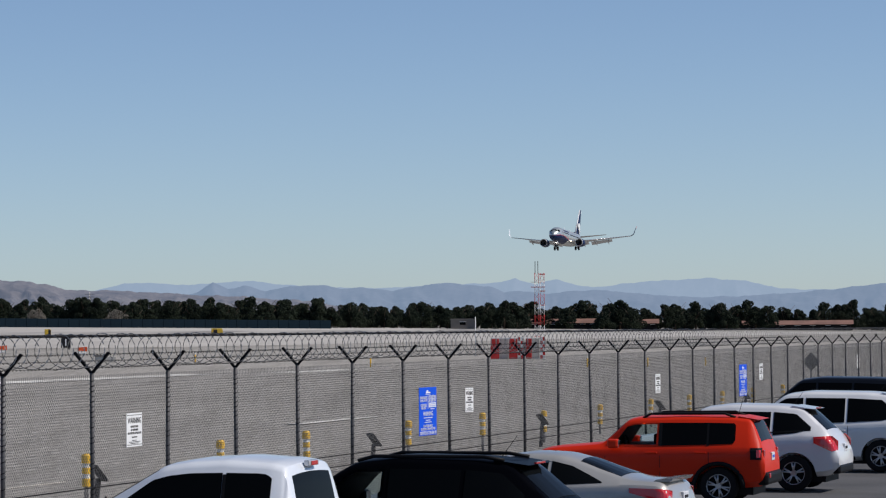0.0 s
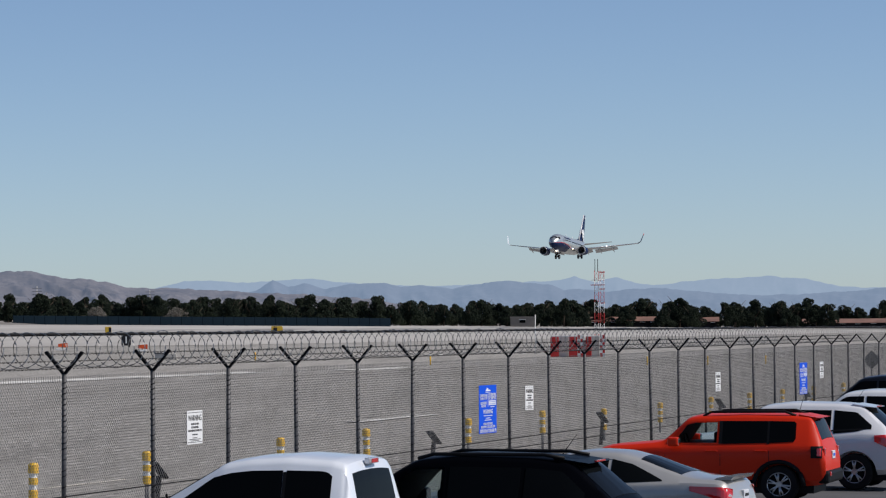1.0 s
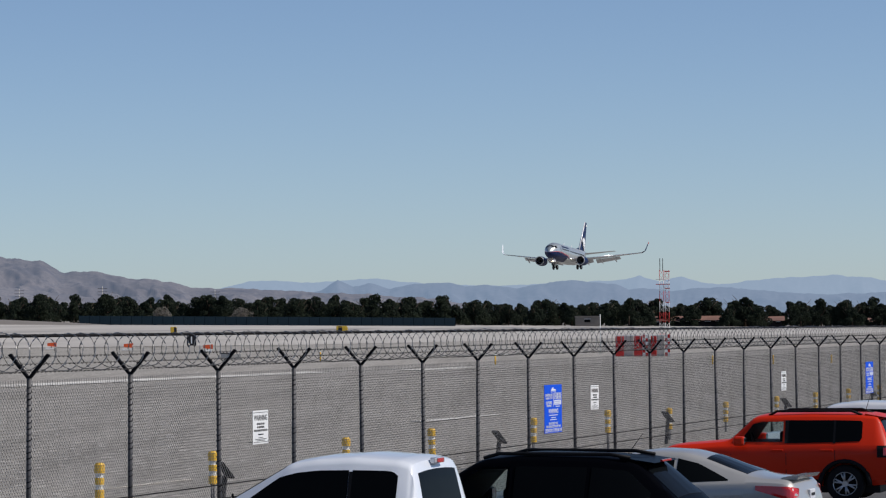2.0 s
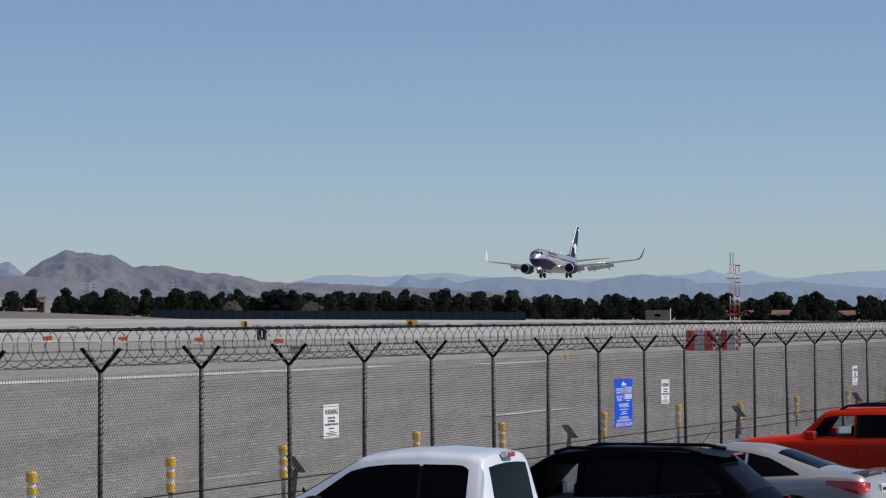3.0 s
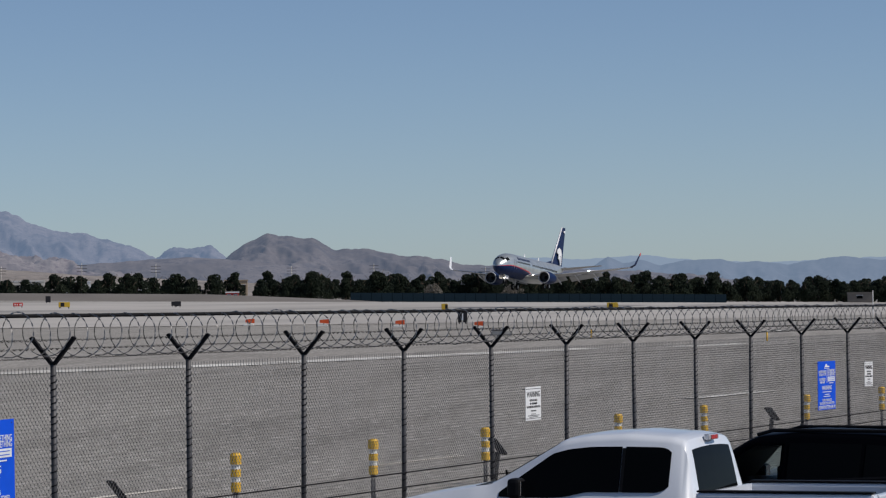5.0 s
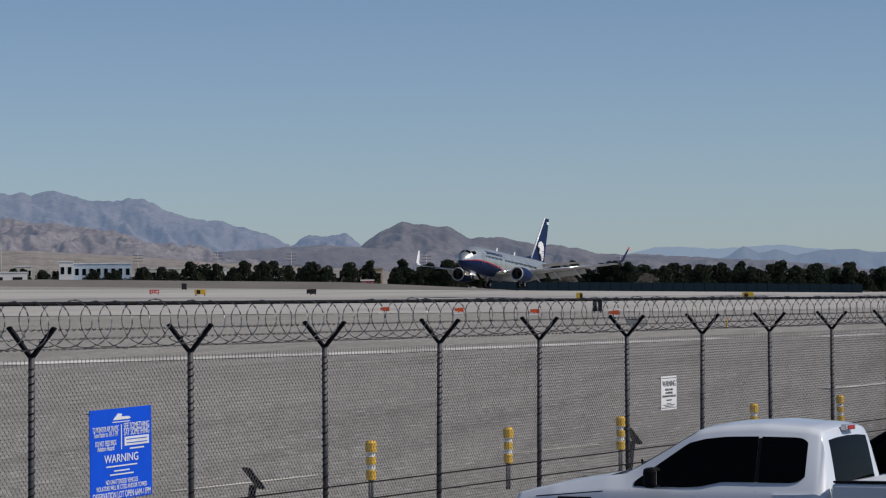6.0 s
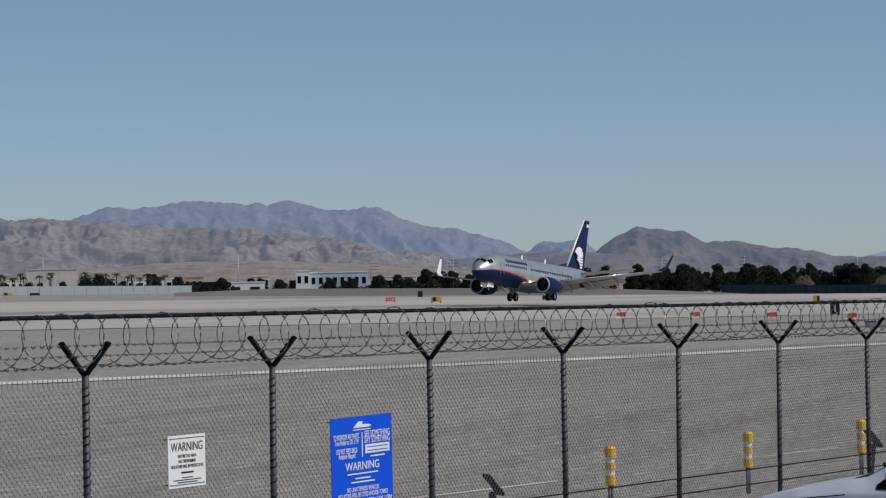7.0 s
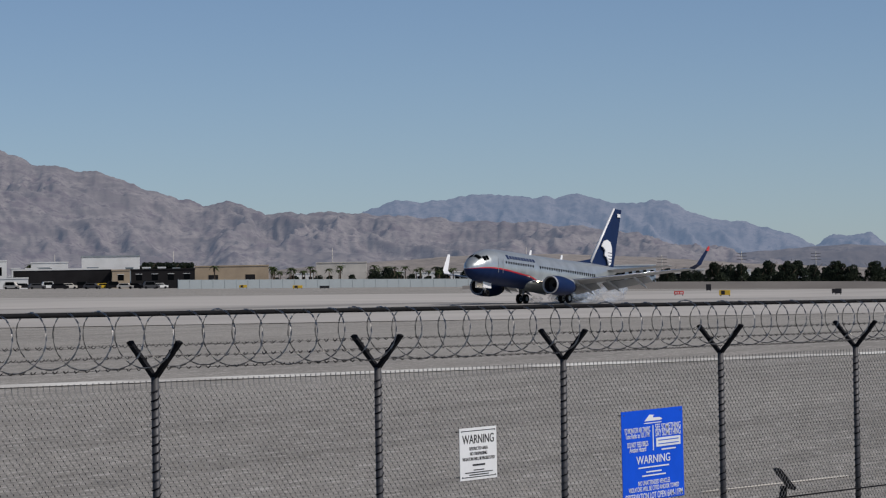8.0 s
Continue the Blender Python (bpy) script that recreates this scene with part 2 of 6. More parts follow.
def strip(name, u0, u1, v0, v1, h, mat, label, category, step=40.0, kind="structure", skew=0.0):
    """A thin slab of pavement that follows the ground."""
    bm = bmesh.new()
    nu = max(1, int((u1 - u0) / step))
    nv = max(1, int((v1 - v0) / step))
    grid = [[bm.verts.new(on_ground(u0 + (u1 - u0) * i / nu, v0 + (v1 - v0) * j / nv + skew * ((u1 - u0) * i / nu), h)) for j in range(nv + 1)] for i in range(nu + 1)]
    for i in range(nu):
        for j in range(nv):
            bm.faces.new((grid[i][j], grid[i + 1][j], grid[i + 1][j + 1], grid[i][j + 1]))
    bmesh.ops.recalc_face_normals(bm, faces=bm.faces)
    r = bmesh.ops.extrude_face_region(bm, geom=list(bm.faces))
    for v in [g for g in r["geom"] if isinstance(g, bmesh.types.BMVert)]:
        v.co.z += 0.004
    bmesh.ops.recalc_face_normals(bm, faces=bm.faces)
    return tagged(part(name, bm, mat), label, category, kind=kind)


ground_sheet()
strip("parking_lot", -60, 160, -30, 13.4, 0.03, ASPHALT, "worn dark asphalt of the viewing lot", "pavement", 20)
for u0, u1, v0, v1, h, skew in ((-900, 330, 150, 330, 0.03, 0), (330, 900, 116, 330, 0.03, 0), (60, 330, 160, 200, 0.042, -0.165)):
    strip("pavement", u0, u1, v0, v1, h, CONCRETE, "pale grey concrete airfield pavement with darker streaks", "pavement", 30, skew=skew)
strip("runway", -900, 900, 176, 222, 0.06, RUNWAY, "grey runway with dark tyre-marked middle", "runway", 60)
strip("service_road", -100, 132, 81.9, 83.9, 0.03, LINE, "pale strip of bare caliche along the airfield", "road", 10, skew=-0.088)
strip("service_road", 132.1, 180, 61.5, 63.5, 0.03, LINE, "pale strip of bare caliche along the airfield", "road", 10)


def ridges(x, d, width, seed):
    """Spurs and gullies that branch as they run down a slope: x across it, d down it, in metres."""
    x += 0.7 * width * noise.noise(Vector((x / (2.6 * width), d / (2.6 * width), seed + 31))) + 0.25 * d
    total, amp, weight = 0.0, 1.0, 1.0
    for o in range(5):
        n = 1 - 2.2 * abs(noise.noise(Vector((x / width, d / (1.9 * width), seed + 5.3 * o))))
        total += amp * n * weight
        weight = min(1.0, max(0.25, 0.5 + n))
        amp, width = amp * 0.52, width / 2.05
    return total


def mountain_range(name, dist, depth, crest, mat, label, rough, seed, foot=-25.0, rows=80, width=70.0):
    """A far range: its crest follows (bearing, elevation) in degrees, its face falls towards the airfield in spurs and gullies."""
    az = [c[0] for c in crest][::-1]
    el = [c[1] for c in crest][::-1]
    n = max(40, int((az[-1] - az[0]) / 0.03))
    verts, faces = [], []
    for j in range(rows + 1):
        f = j / rows  # 0 at the crest, 1 at the foot
        r = dist - depth * f
        for i in range(n + 1):
            a = radians(az[0] + (az[-1] - az[0]) * i / n)
            top = math.tan(radians(np.interp(az[0] + (az[-1] - az[0]) * i / n, az, el))) * dist + EYE
            across = a * dist
            relief = ridges(across, depth * f, width, seed)
            fade = min(1.0, f * 4.0) * (1 - f * 0.75)
            jag = noise.fractal(Vector((across / 22, f * 3, seed)), 0.8, 2.2, 4)
            z = foot + (top - foot) * (1 - f) ** 1.35 + rough * (0.62 * relief * fade - 0.25 * fade + 0.13 * jag * (1 - 0.7 * f))
            verts.append((-math.sin(a) * r, math.cos(a) * r, z))
    w = n + 1
    for j in range(rows):
        faces += [(j * w + i, j * w + i + 1, (j + 1) * w + i + 1, (j + 1) * w + i) for i in range(n)]
    me = bpy.data.meshes.new(name)
    me.from_pydata(verts, [], faces)
    me.materials.append(mat)
    me.shade_smooth()
    me.flip_normals()
    return tagged(new(name, me), label, "mountains", kind="structure")


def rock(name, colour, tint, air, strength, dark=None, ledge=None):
    """Bare rock seen through miles of air: the air's own light is put in as a glow of the rock itself."""
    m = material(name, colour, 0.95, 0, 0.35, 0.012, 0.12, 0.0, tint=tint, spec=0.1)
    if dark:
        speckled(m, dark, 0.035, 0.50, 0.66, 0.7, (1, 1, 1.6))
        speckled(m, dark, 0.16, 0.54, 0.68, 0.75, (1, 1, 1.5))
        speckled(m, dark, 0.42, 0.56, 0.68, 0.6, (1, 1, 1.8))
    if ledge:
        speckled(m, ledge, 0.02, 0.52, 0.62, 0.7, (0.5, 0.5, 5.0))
    # painted haze: the rock surface glows in the air's colour
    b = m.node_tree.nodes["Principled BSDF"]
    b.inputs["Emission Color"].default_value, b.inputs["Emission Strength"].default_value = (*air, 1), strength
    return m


# own brown and tan rock, with a thinner haze put in as bluish glow
ROCK_NEAR = rock("brown_rock_in_haze", (0.172, 0.15, 0.138), (0.125, 0.108, 0.102), (0.27, 0.335, 0.47), 0.31, (0.07, 0.05, 0.056), (0.10, 0.085, 0.08))
ROCK_LOW = rock("tan_rock_in_haze", (0.122, 0.106, 0.10), (0.075, 0.066, 0.064), (0.25, 0.33, 0.48), 0.29, (0.05, 0.046, 0.052), (0.085, 0.072, 0.068))
# haze outweighs rock colour here: dark bases under a strong blue glow
ROCK_BLUE_HAZE = rock("blue_haze_rock", (0.105, 0.092, 0.092), (0.075, 0.068, 0.07), (0.235, 0.335, 0.51), 0.55, (0.035, 0.034, 0.04))
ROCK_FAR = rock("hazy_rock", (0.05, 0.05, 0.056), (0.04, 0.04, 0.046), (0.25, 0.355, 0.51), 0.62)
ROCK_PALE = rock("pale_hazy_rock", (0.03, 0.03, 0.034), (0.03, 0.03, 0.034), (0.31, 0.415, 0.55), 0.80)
mountain_range("mountain_range_pale", 4800, 150, [(10.0, 0.2), (7.5, 0.4), (6.08, 0.51), (5.8, 0.56), (5.42, 0.66), (4.87, 0.65), (4.33, 0.63), (3.21, 0.69), (2.84, 0.62), (2.16, 0.57), (1.39, 0.55), (-0.15, 0.58), (-0.92, 0.62), (-1.21, 0.69), (-1.59, 0.59), (-1.93, 0.66), (-2.26, 0.55), (-2.65, 0.53), (-3.13, 0.6), (-3.99, 0.64), (-4.57, 0.67), (-5.23, 0.6), (-5.71, 0.48), (-6.28, 0.45), (-7.49, 0.49), (-9.5, 0.45)], ROCK_PALE, "far mountains, palest blue from haze put into their material", 12, 9.4, rows=30)
mountain_range("mountain_range_far", 4650, 300, [(5.6, 0.2), (4.65, 0.38), (4.2, 0.49), (3.92, 0.67), (3.65, 0.55), (3.34, 0.6), (3.03, 0.51), (2.6, 0.59), (1.98, 0.6), (1.74, 0.53), (1.36, 0.56), (0.86, 0.49), (0.66, 0.54), (0.21, 0.6), (-0.09, 0.63), (-0.37, 0.59), (-0.81, 0.56), (-1.04, 0.46), (-1.28, 0.48), (-1.77, 0.42), (-2.14, 0.47), (-2.65, 0.48), (-3.51, 0.39), (-4.47, 0.34), (-5.23, 0.36), (-5.9, 0.4), (-6.66, 0.46), (-7.42, 0.55), (-9.5, 0.6)], ROCK_FAR, "far mountains, blue from haze put into their material", 13, 3.1, rows=40)
mountain_range("mountain_range_blue", 4600, 500, [(22.0, 1.1), (19.68, 1.3), (19.2, 1.43), (18.71, 1.62), (18.33, 1.56), (17.12, 1.71), (16.3, 1.61), (15.63, 1.67), (15.06, 1.5), (14.1, 1.52), (13.43, 1.23), (12.67, 1.12), (12.01, 0.92), (11.6, 0.72), (11.29, 0.90), (10.67, 0.92), (10.4, 0.72), (9.8, 0.4)], ROCK_BLUE_HAZE, "mountain range behind the desert hills, blue-grey from painted haze", 30, 7.7)
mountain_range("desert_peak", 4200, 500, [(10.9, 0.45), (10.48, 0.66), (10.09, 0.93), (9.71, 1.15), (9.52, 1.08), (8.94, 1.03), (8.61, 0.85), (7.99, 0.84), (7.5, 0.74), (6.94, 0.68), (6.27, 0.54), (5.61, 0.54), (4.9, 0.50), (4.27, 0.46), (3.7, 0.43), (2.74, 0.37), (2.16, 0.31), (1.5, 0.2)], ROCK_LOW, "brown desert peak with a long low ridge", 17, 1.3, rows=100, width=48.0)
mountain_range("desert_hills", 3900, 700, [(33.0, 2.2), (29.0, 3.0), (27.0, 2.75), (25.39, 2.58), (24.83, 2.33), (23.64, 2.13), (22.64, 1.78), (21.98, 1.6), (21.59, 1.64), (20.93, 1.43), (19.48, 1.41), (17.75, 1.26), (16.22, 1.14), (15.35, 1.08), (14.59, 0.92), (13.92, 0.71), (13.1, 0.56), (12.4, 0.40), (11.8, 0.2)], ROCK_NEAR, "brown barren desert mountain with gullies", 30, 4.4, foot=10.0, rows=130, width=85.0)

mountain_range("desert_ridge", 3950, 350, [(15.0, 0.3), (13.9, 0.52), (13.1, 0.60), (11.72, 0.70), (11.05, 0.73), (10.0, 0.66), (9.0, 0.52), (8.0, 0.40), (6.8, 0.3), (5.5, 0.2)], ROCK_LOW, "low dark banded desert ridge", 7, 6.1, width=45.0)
# pale tan alluvium of its own, plus a little haze as glow
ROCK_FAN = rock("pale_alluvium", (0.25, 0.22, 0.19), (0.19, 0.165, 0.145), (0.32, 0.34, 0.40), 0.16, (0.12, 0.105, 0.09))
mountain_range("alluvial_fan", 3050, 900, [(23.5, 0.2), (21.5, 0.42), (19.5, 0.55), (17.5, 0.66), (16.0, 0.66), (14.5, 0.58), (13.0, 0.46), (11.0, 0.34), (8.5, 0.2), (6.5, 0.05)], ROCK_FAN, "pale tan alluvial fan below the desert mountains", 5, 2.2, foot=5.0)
# ---- perimeter fence ----
SPAN = 3.05
FENCE_AT = (-4.650, 44.784, 2.7125)  # head of the post number 0
DROP = -0.00989  # fall of the line from post to post
FIRST, LAST = -10, 46
fence = thing("security_fence", "tall chain-link security fence with angled arms and razor coil", "fence", pose(*FENCE_AT, 0, 0, ALONG))
POST_H = 2.66


def post_mesh():
    bm = tube([(0, 0, -POST_H), (0, 0, -0.02)], 0.030, 8)
    # wire ties round the post
    for k in range(36):
        z = -0.14 - k * 0.068
        add_tube(bm, [(-0.040, 0.012, z), (-0.012, -0.038, z + 0.022), (0.040, -0.014, z + 0.045)], 0.0055, 4, (k * 7 % 5) > 1)
    return bm


def arm_mesh(sign):
    """One flat angled arm of the post's head, with its slots for the wires."""
    bm = prism([(-0.022, -0.03), (0.022, -0.03), (0.258, 0.243), (0.226, 0.260)], 0, -0.022, 0.022)
    for k in range(3):
        s = 0.45 + 0.25 * k
        add_box(bm, (-0.026, 0.24 * s - 0.012, 0.255 * s - 0.012), (0.026, 0.24 * s + 0.012, 0.255 * s + 0.012))
    if sign < 0:
        bmesh.ops.transform(bm, matrix=Matrix.Diagonal((1, -1, 1, 1)), verts=bm.verts)
        bmesh.ops.reverse_faces(bm, faces=bm.faces)
    return bm


def link_mesh():
    """One bay of woven diamond mesh, 50 mm, with the twisted ends standing up along the top."""
    bm = bmesh.new()
    w, top, bot, pitch, r = SPAN, -0.11, -2.60, 0.072, 0.0015
    h = top - bot

    def wire(a, b, y):
        d = Vector((b[0] - a[0], 0, b[1] - a[1])).normalized()
        s = Vector((-d.z, 0, d.x)) * r
        o = Vector((0, r, 0))
        pa, pb = Vector((a[0], y, a[1])), Vector((b[0], y, b[1]))
        q = [[bm.verts.new(p + k) for k in (s - o, -s - o, o * 1.2)] for p in (pa, pb)]
        for k in range(3):
            bm.faces.new((q[0][k], q[0][(k + 1) % 3], q[1][(k + 1) % 3], q[1][k]))

    def shaded_knot(x, z):
        a, b = 0.0042, 0.010
        v = [bm.verts.new(p) for p in ((x - a, 0.034, z), (x, 0.034, z - b), (x + a, 0.034, z), (x, 0.034, z + b), (x, 0.029, z))]
        for i in range(4):
            bm.faces.new((v[i], v[(i + 1) % 4], v[4])).material_index = 1

    n = int((w + h) / pitch) + 1
    for k in range(n):
        c = k * pitch
        for flip in (False, True):
            x0, z0 = (c, bot) if c < w else (w, bot + (c - w))
            x1, z1 = (0.0, bot + c) if c < h else (c - h, top)
            if flip:
                x0, x1 = w - x0, w - x1
            wire((x0, z0), (x1, z1), 0.035 if flip else 0.039)
    for k in range(int(w / pitch)):
        x = (k + 0.5) * pitch
        # the twist of two wires where they cross, its shade put in as dark steel
        for j in range(int(h / pitch)):
            for dx, dz in ((0, 0), (0.5, 0.5)):
                shaded_knot(x + (dx - 0.5) * pitch, bot + (j + dz) * pitch)
        wire((x - 0.012, top - 0.01), (x + 0.004, top + 0.055), 0.036)
        wire((x + 0.014, top - 0.01), (x - 0.004, top + 0.055), 0.040)
    return bm


post0 = part("post", post_mesh(), [STEEL, DARK_STEEL], fence)
arm_l, arm_r = part("arm", arm_mesh(1), DARK_STEEL, post0), part("arm", arm_mesh(-1), DARK_STEEL, post0)
bay0 = part("mesh_panel", link_mesh(), [WIRE, DARK_STEEL], fence)
# posts that stand a hand off the even spacing
SHIFT = {1: -0.06, 2: -0.13, 3: -0.09, 4: -0.05, 5: 0.03, 6: 0.11, 7: 0.09}
for i in range(FIRST, LAST + 1):
    place = Matrix.Translation((SPAN * i + SHIFT.get(i, 0.0), 0, DROP * i)) @ pose(0, 0, 0, random.uniform(-0.6, 0.6), random.uniform(-0.6, 0.6), 0)
    if i == 0:
        continue
    p = again("post", post0, place, fence)
    again("arm", arm_l, Matrix(), p)
    again("arm", arm_r, Matrix(), p)
    again("mesh_panel", bay0, Matrix.Translation((SPAN * i, 0, DROP * i)), fence)


def line_z(x):
    return DROP * x / SPAN


def long_wire(name, y, z, r, mat, sag=0.0, barbs=0.0, label=""):
    pts = []
    for i in range(FIRST, LAST + 1):
        for k in range(4 if sag else 1):
            x = SPAN * (i + k / 4)
            pts.append((x, y, z + line_z(x) - sag * 4 * (k / 4) * (1 - k / 4)))
    bm = tube(pts, r, 5)
    if barbs:
        x = FIRST * SPAN
        while x < 60:
            zz = z + line_z(x) - (sag * 0.6 if sag else 0)
            add_tube(bm, [(x - 0.003, y - 0.010, zz - 0.009), (x + 0.003, y + 0.010, zz + 0.009)], 0.0027, 3)
            add_tube(bm, [(x + 0.030, y + 0.010, zz - 0.009), (x + 0.034, y - 0.010, zz + 0.009)], 0.0027, 3)
            x += barbs
    return part(name, bm, mat, fence, label)


for s in (0.20, 0.56, 0.90):
    for sign in (1, -1):
        long_wire("barbed_wire", sign * 0.24 * s, 0.255 * s, 0.0010, DARK_STEEL, 0.012, 0.125)
long_wire("steel_cable", -0.045, -1.53, 0.008, DARK_STEEL, 0.0, 0, "dark steel cable clamped to the posts")
long_wire("steel_cable", -0.045, -1.71, 0.008, DARK_STEEL, 0.0)
long_wire("top_cable", 0.0, 0.465, 0.020, BLACK, 0.0, 0, "black cable along the razor coil")


def coil_mesh(x0, x1, pitch):
    """One long spring of razor tape, its turns a little uneven, with blades along it."""
    bm = bmesh.new()
    steps = 18
    pts = []
    for k in range(int((x1 - x0) / pitch)):
        r, lift, slip = random.uniform(0.205, 0.228), random.uniform(-0.008, 0.022), random.uniform(-0.035, 0.035)
        for a in range(steps):
            t = a * math.tau / steps
            x = x0 + (k + a / steps) * pitch + slip * math.sin(t / 2)
            pts.append(Vector((x, -r * math.cos(t), 0.262 + lift * math.sin(t / 2) + r * math.sin(t) + line_z(x))))
    add_tube(bm, pts, 0.0036, 4)
    for p, q in zip(pts, pts[1:]):
        if p.x > 45:
            break
        d = (q - p).normalized()
        o = Vector((0, p.y, p.z - 0.262 - line_z(p.x))).normalized()
        m = p.lerp(q, random.uniform(0.3, 0.7))
        w = d.cross(o) * 0.004
        bm.faces.new([bm.verts.new(m + z) for z in (d * 0.03 + o * 0.010, -d * 0.03 + o * 0.010, -d * 0.012 - o * 0.004 - w, d * 0.012 - o * 0.004 + w)])
    return bm


tagged(part("razor_coil", coil_mesh(FIRST * SPAN, 60, 0.38), RAZOR, fence, "weathered grey coil of razor wire"), "weathered grey coil of razor wire", kind="stuff")
tagged(part("razor_coil", coil_mesh(60, LAST * SPAN, 0.38), RAZOR, fence, "weathered grey coil of razor wire"), "weathered grey coil of razor wire", kind="stuff")


# ---- signs on the fence ----
def lettering(body, size, x, z, parent, mat, width=None, y=-0.008):
    """Raised lettering centred at x, z on a board that faces the lot; width squeezes the line to that length."""
    cu = bpy.data.curves.new("writing", "FONT")
    cu.body, cu.size, cu.align_x, cu.align_y, cu.extrude, cu.offset = body, size, "CENTER", "CENTER", 0.001, size * 0.004
    tmp = bpy.data.objects.new("writing", cu)
    scene.collection.objects.link(tmp)
    me = bpy.data.meshes.new_from_object(tmp.evaluated_get(bpy.context.evaluated_depsgraph_get()))
    bpy.data.objects.remove(tmp)
    xs = [v.co.x for v in me.vertices]
    k = width / (max(xs) - min(xs)) if width else 1.0
    me.transform(pose(x, y, z, 90) @ Matrix.Diagonal((k, 1, 1, 1)))
    me.materials.clear()
    me.materials.append(mat)
    me.name = "lettering"
    ob = new("lettering", me)
    ob.parent = parent
    return ob


def bar(x, z, w, h, parent, mat, name="text_bar"):
    return part(name, box((x - w / 2, -0.010, z - h / 2), (x + w / 2, -0.006, z + h / 2)), mat, parent)


def warning_sign(m):
    s = thing("warning_sign", "white metal warning sign with black lettering wired to the chain-link fence", "sign", m, "warning signs on the fence")
    w, h = 0.61, 0.46
    part("board", box((-w / 2, -0.006, -h / 2), (w / 2, 0, h / 2), 0.0025), SIGN_WHITE, s)
    part("border_line", box((-w / 2 + 0.025, -0.009, h / 2 - 0.030), (w / 2 - 0.025, -0.005, h / 2 - 0.024)), INK, s)
    part("border_line", box((-w / 2 + 0.025, -0.009, -h / 2 + 0.024), (w / 2 - 0.025, -0.005, -h / 2 + 0.030)), INK, s)
    lettering("WARNING", 0.11, 0, 0.125, s, INK, 0.52)
    lettering("RESTRICTED AREA", 0.04, 0, 0.045, s, INK, 0.30)
    lettering("NO TRESPASSING", 0.04, 0, 0.0, s, INK, 0.28)
    lettering("VIOLATORS WILL BE PROSECUTED", 0.04, 0, -0.045, s, INK, 0.53)
    bar(0, -0.098, 0.20, 0.014, s, INK)
    bar(0, -0.142, 0.17, 0.007, s, INK)
    bar(0, -0.163, 0.45, 0.007, s, INK)
    bar(0, -0.183, 0.32, 0.007, s, INK)
    for x in (-0.27, 0.27):
        for z in (-0.2, 0.2):
            part("tie", tube([(x, -0.012, z), (x, 0.06, z)], 0.006, 6), STEEL, s)
    return s


def blue_sign(m):
    s = thing("observation_lot_sign", "large blue sign with white lettering on the chain-link fence", "sign", m, "blue signs on the fence")
    w, h = 1.20, 0.87
    part("board", box((-w / 2, -0.006, -h / 2), (w / 2, 0, h / 2), 0.0025), BLUE_SIGN, s)
    part("logo", prism([(-0.16, 0.325), (-0.06, 0.385), (0.02, 0.38), (0.0, 0.355), (0.14, 0.352), (0.19, 0.335), (0.14, 0.325)], 1, -0.010, -0.006), SIGN_WHITE, s, "white logo shape")
    bar(0, 0.305, 0.34, 0.008, s, SIGN_WHITE)
    for body, size, x, z, width in (("TO MONITOR AIR TRAFFIC", 0.07, -0.30, 0.245, 0.50), ("Tune Radio to 101.1 FM", 0.07, -0.30, 0.195, 0.46), ("DO NOT FEED BIRDS", 0.07, -0.30, 0.110, 0.40), ("Aviation Hazard", 0.07, -0.30, 0.062, 0.32), ("SEE SOMETHING", 0.085, 0.30, 0.255, 0.50), ("SAY SOMETHING", 0.085, 0.30, 0.195, 0.50), ("WARNING", 0.11, 0, -0.045, 0.66), ("NO UNATTENDED VEHICLES", 0.062, 0, -0.265, 0.62), ("VIOLATORS WILL BE CITED AND/OR TOWED", 0.062, 0, -0.32, 0.98), ("OBSERVATION LOT OPEN 6AM-11PM", 0.088, 0, -0.392, 1.12)):
        lettering(body, size, x, z, s, SIGN_WHITE, width)
    part("divider", box((-0.008, -0.010, 0.04), (0.008, -0.006, 0.28)), SIGN_WHITE, s)
    panel = part("white_panel", box((0.06, -0.009, 0.07), (0.54, -0.005, 0.155)), SIGN_WHITE, s)
    for z in (0.13, 0.095):
        part("text_bar", box((0.10, -0.012, z - 0.004), (0.50, -0.009, z + 0.004)), INK_BLUE, panel)
    bar(0.30, 0.04, 0.28, 0.013, s, SIGN_WHITE)
    bar(0, -0.115, 0.60, 0.012, s, SIGN_WHITE)
    bar(0, -0.160, 0.30, 0.012, s, SIGN_WHITE)
    bar(0, -0.195, 0.46, 0.012, s, SIGN_WHITE)
    for x in (-0.55, 0.55):
        for z in (-0.4, 0.4):
            part("tie", tube([(x, -0.012, z), (x, 0.06, z)], 0.006, 6), STEEL, s)
    return s


def on_fence(x, z_abs, tilt=0.0):
    """A pose on the lot side of the fence mesh: x along it, height above the datum."""
    return fence.matrix_basis @ Matrix.Translation((x, 0.028, z_abs - FENCE_AT[2])) @ pose(0, 0, 0, 0, tilt, 0)


w0 = warning_sign(on_fence(-16.70, 1.95, -0.5))
for x, z, tilt in ((1.67, 1.885, 0), (20.01, 1.83, 0.8), (38.25, 1.765, 0), (53.28, 1.795, -0.6), (73.3, 1.8, 0)):
    copy_thing(w0, on_fence(x, z, tilt))
b0 = blue_sign(on_fence(-13.56, 1.785, -0.8))
for x, z in ((17.0, 1.70), (50.25, 1.61)):
    copy_thing(b0, on_fence(x, z, 0.4))
dia_at = on_ground(111.0, 17.0)
dia = thing("diamond_sign", "dull grey diamond sign seen through the fence", "sign", Matrix.Translation(dia_at) @ pose(0, 0, 0, 0, 0, math.degrees(math.atan2(dia_at.y, dia_at.x)) - 90))
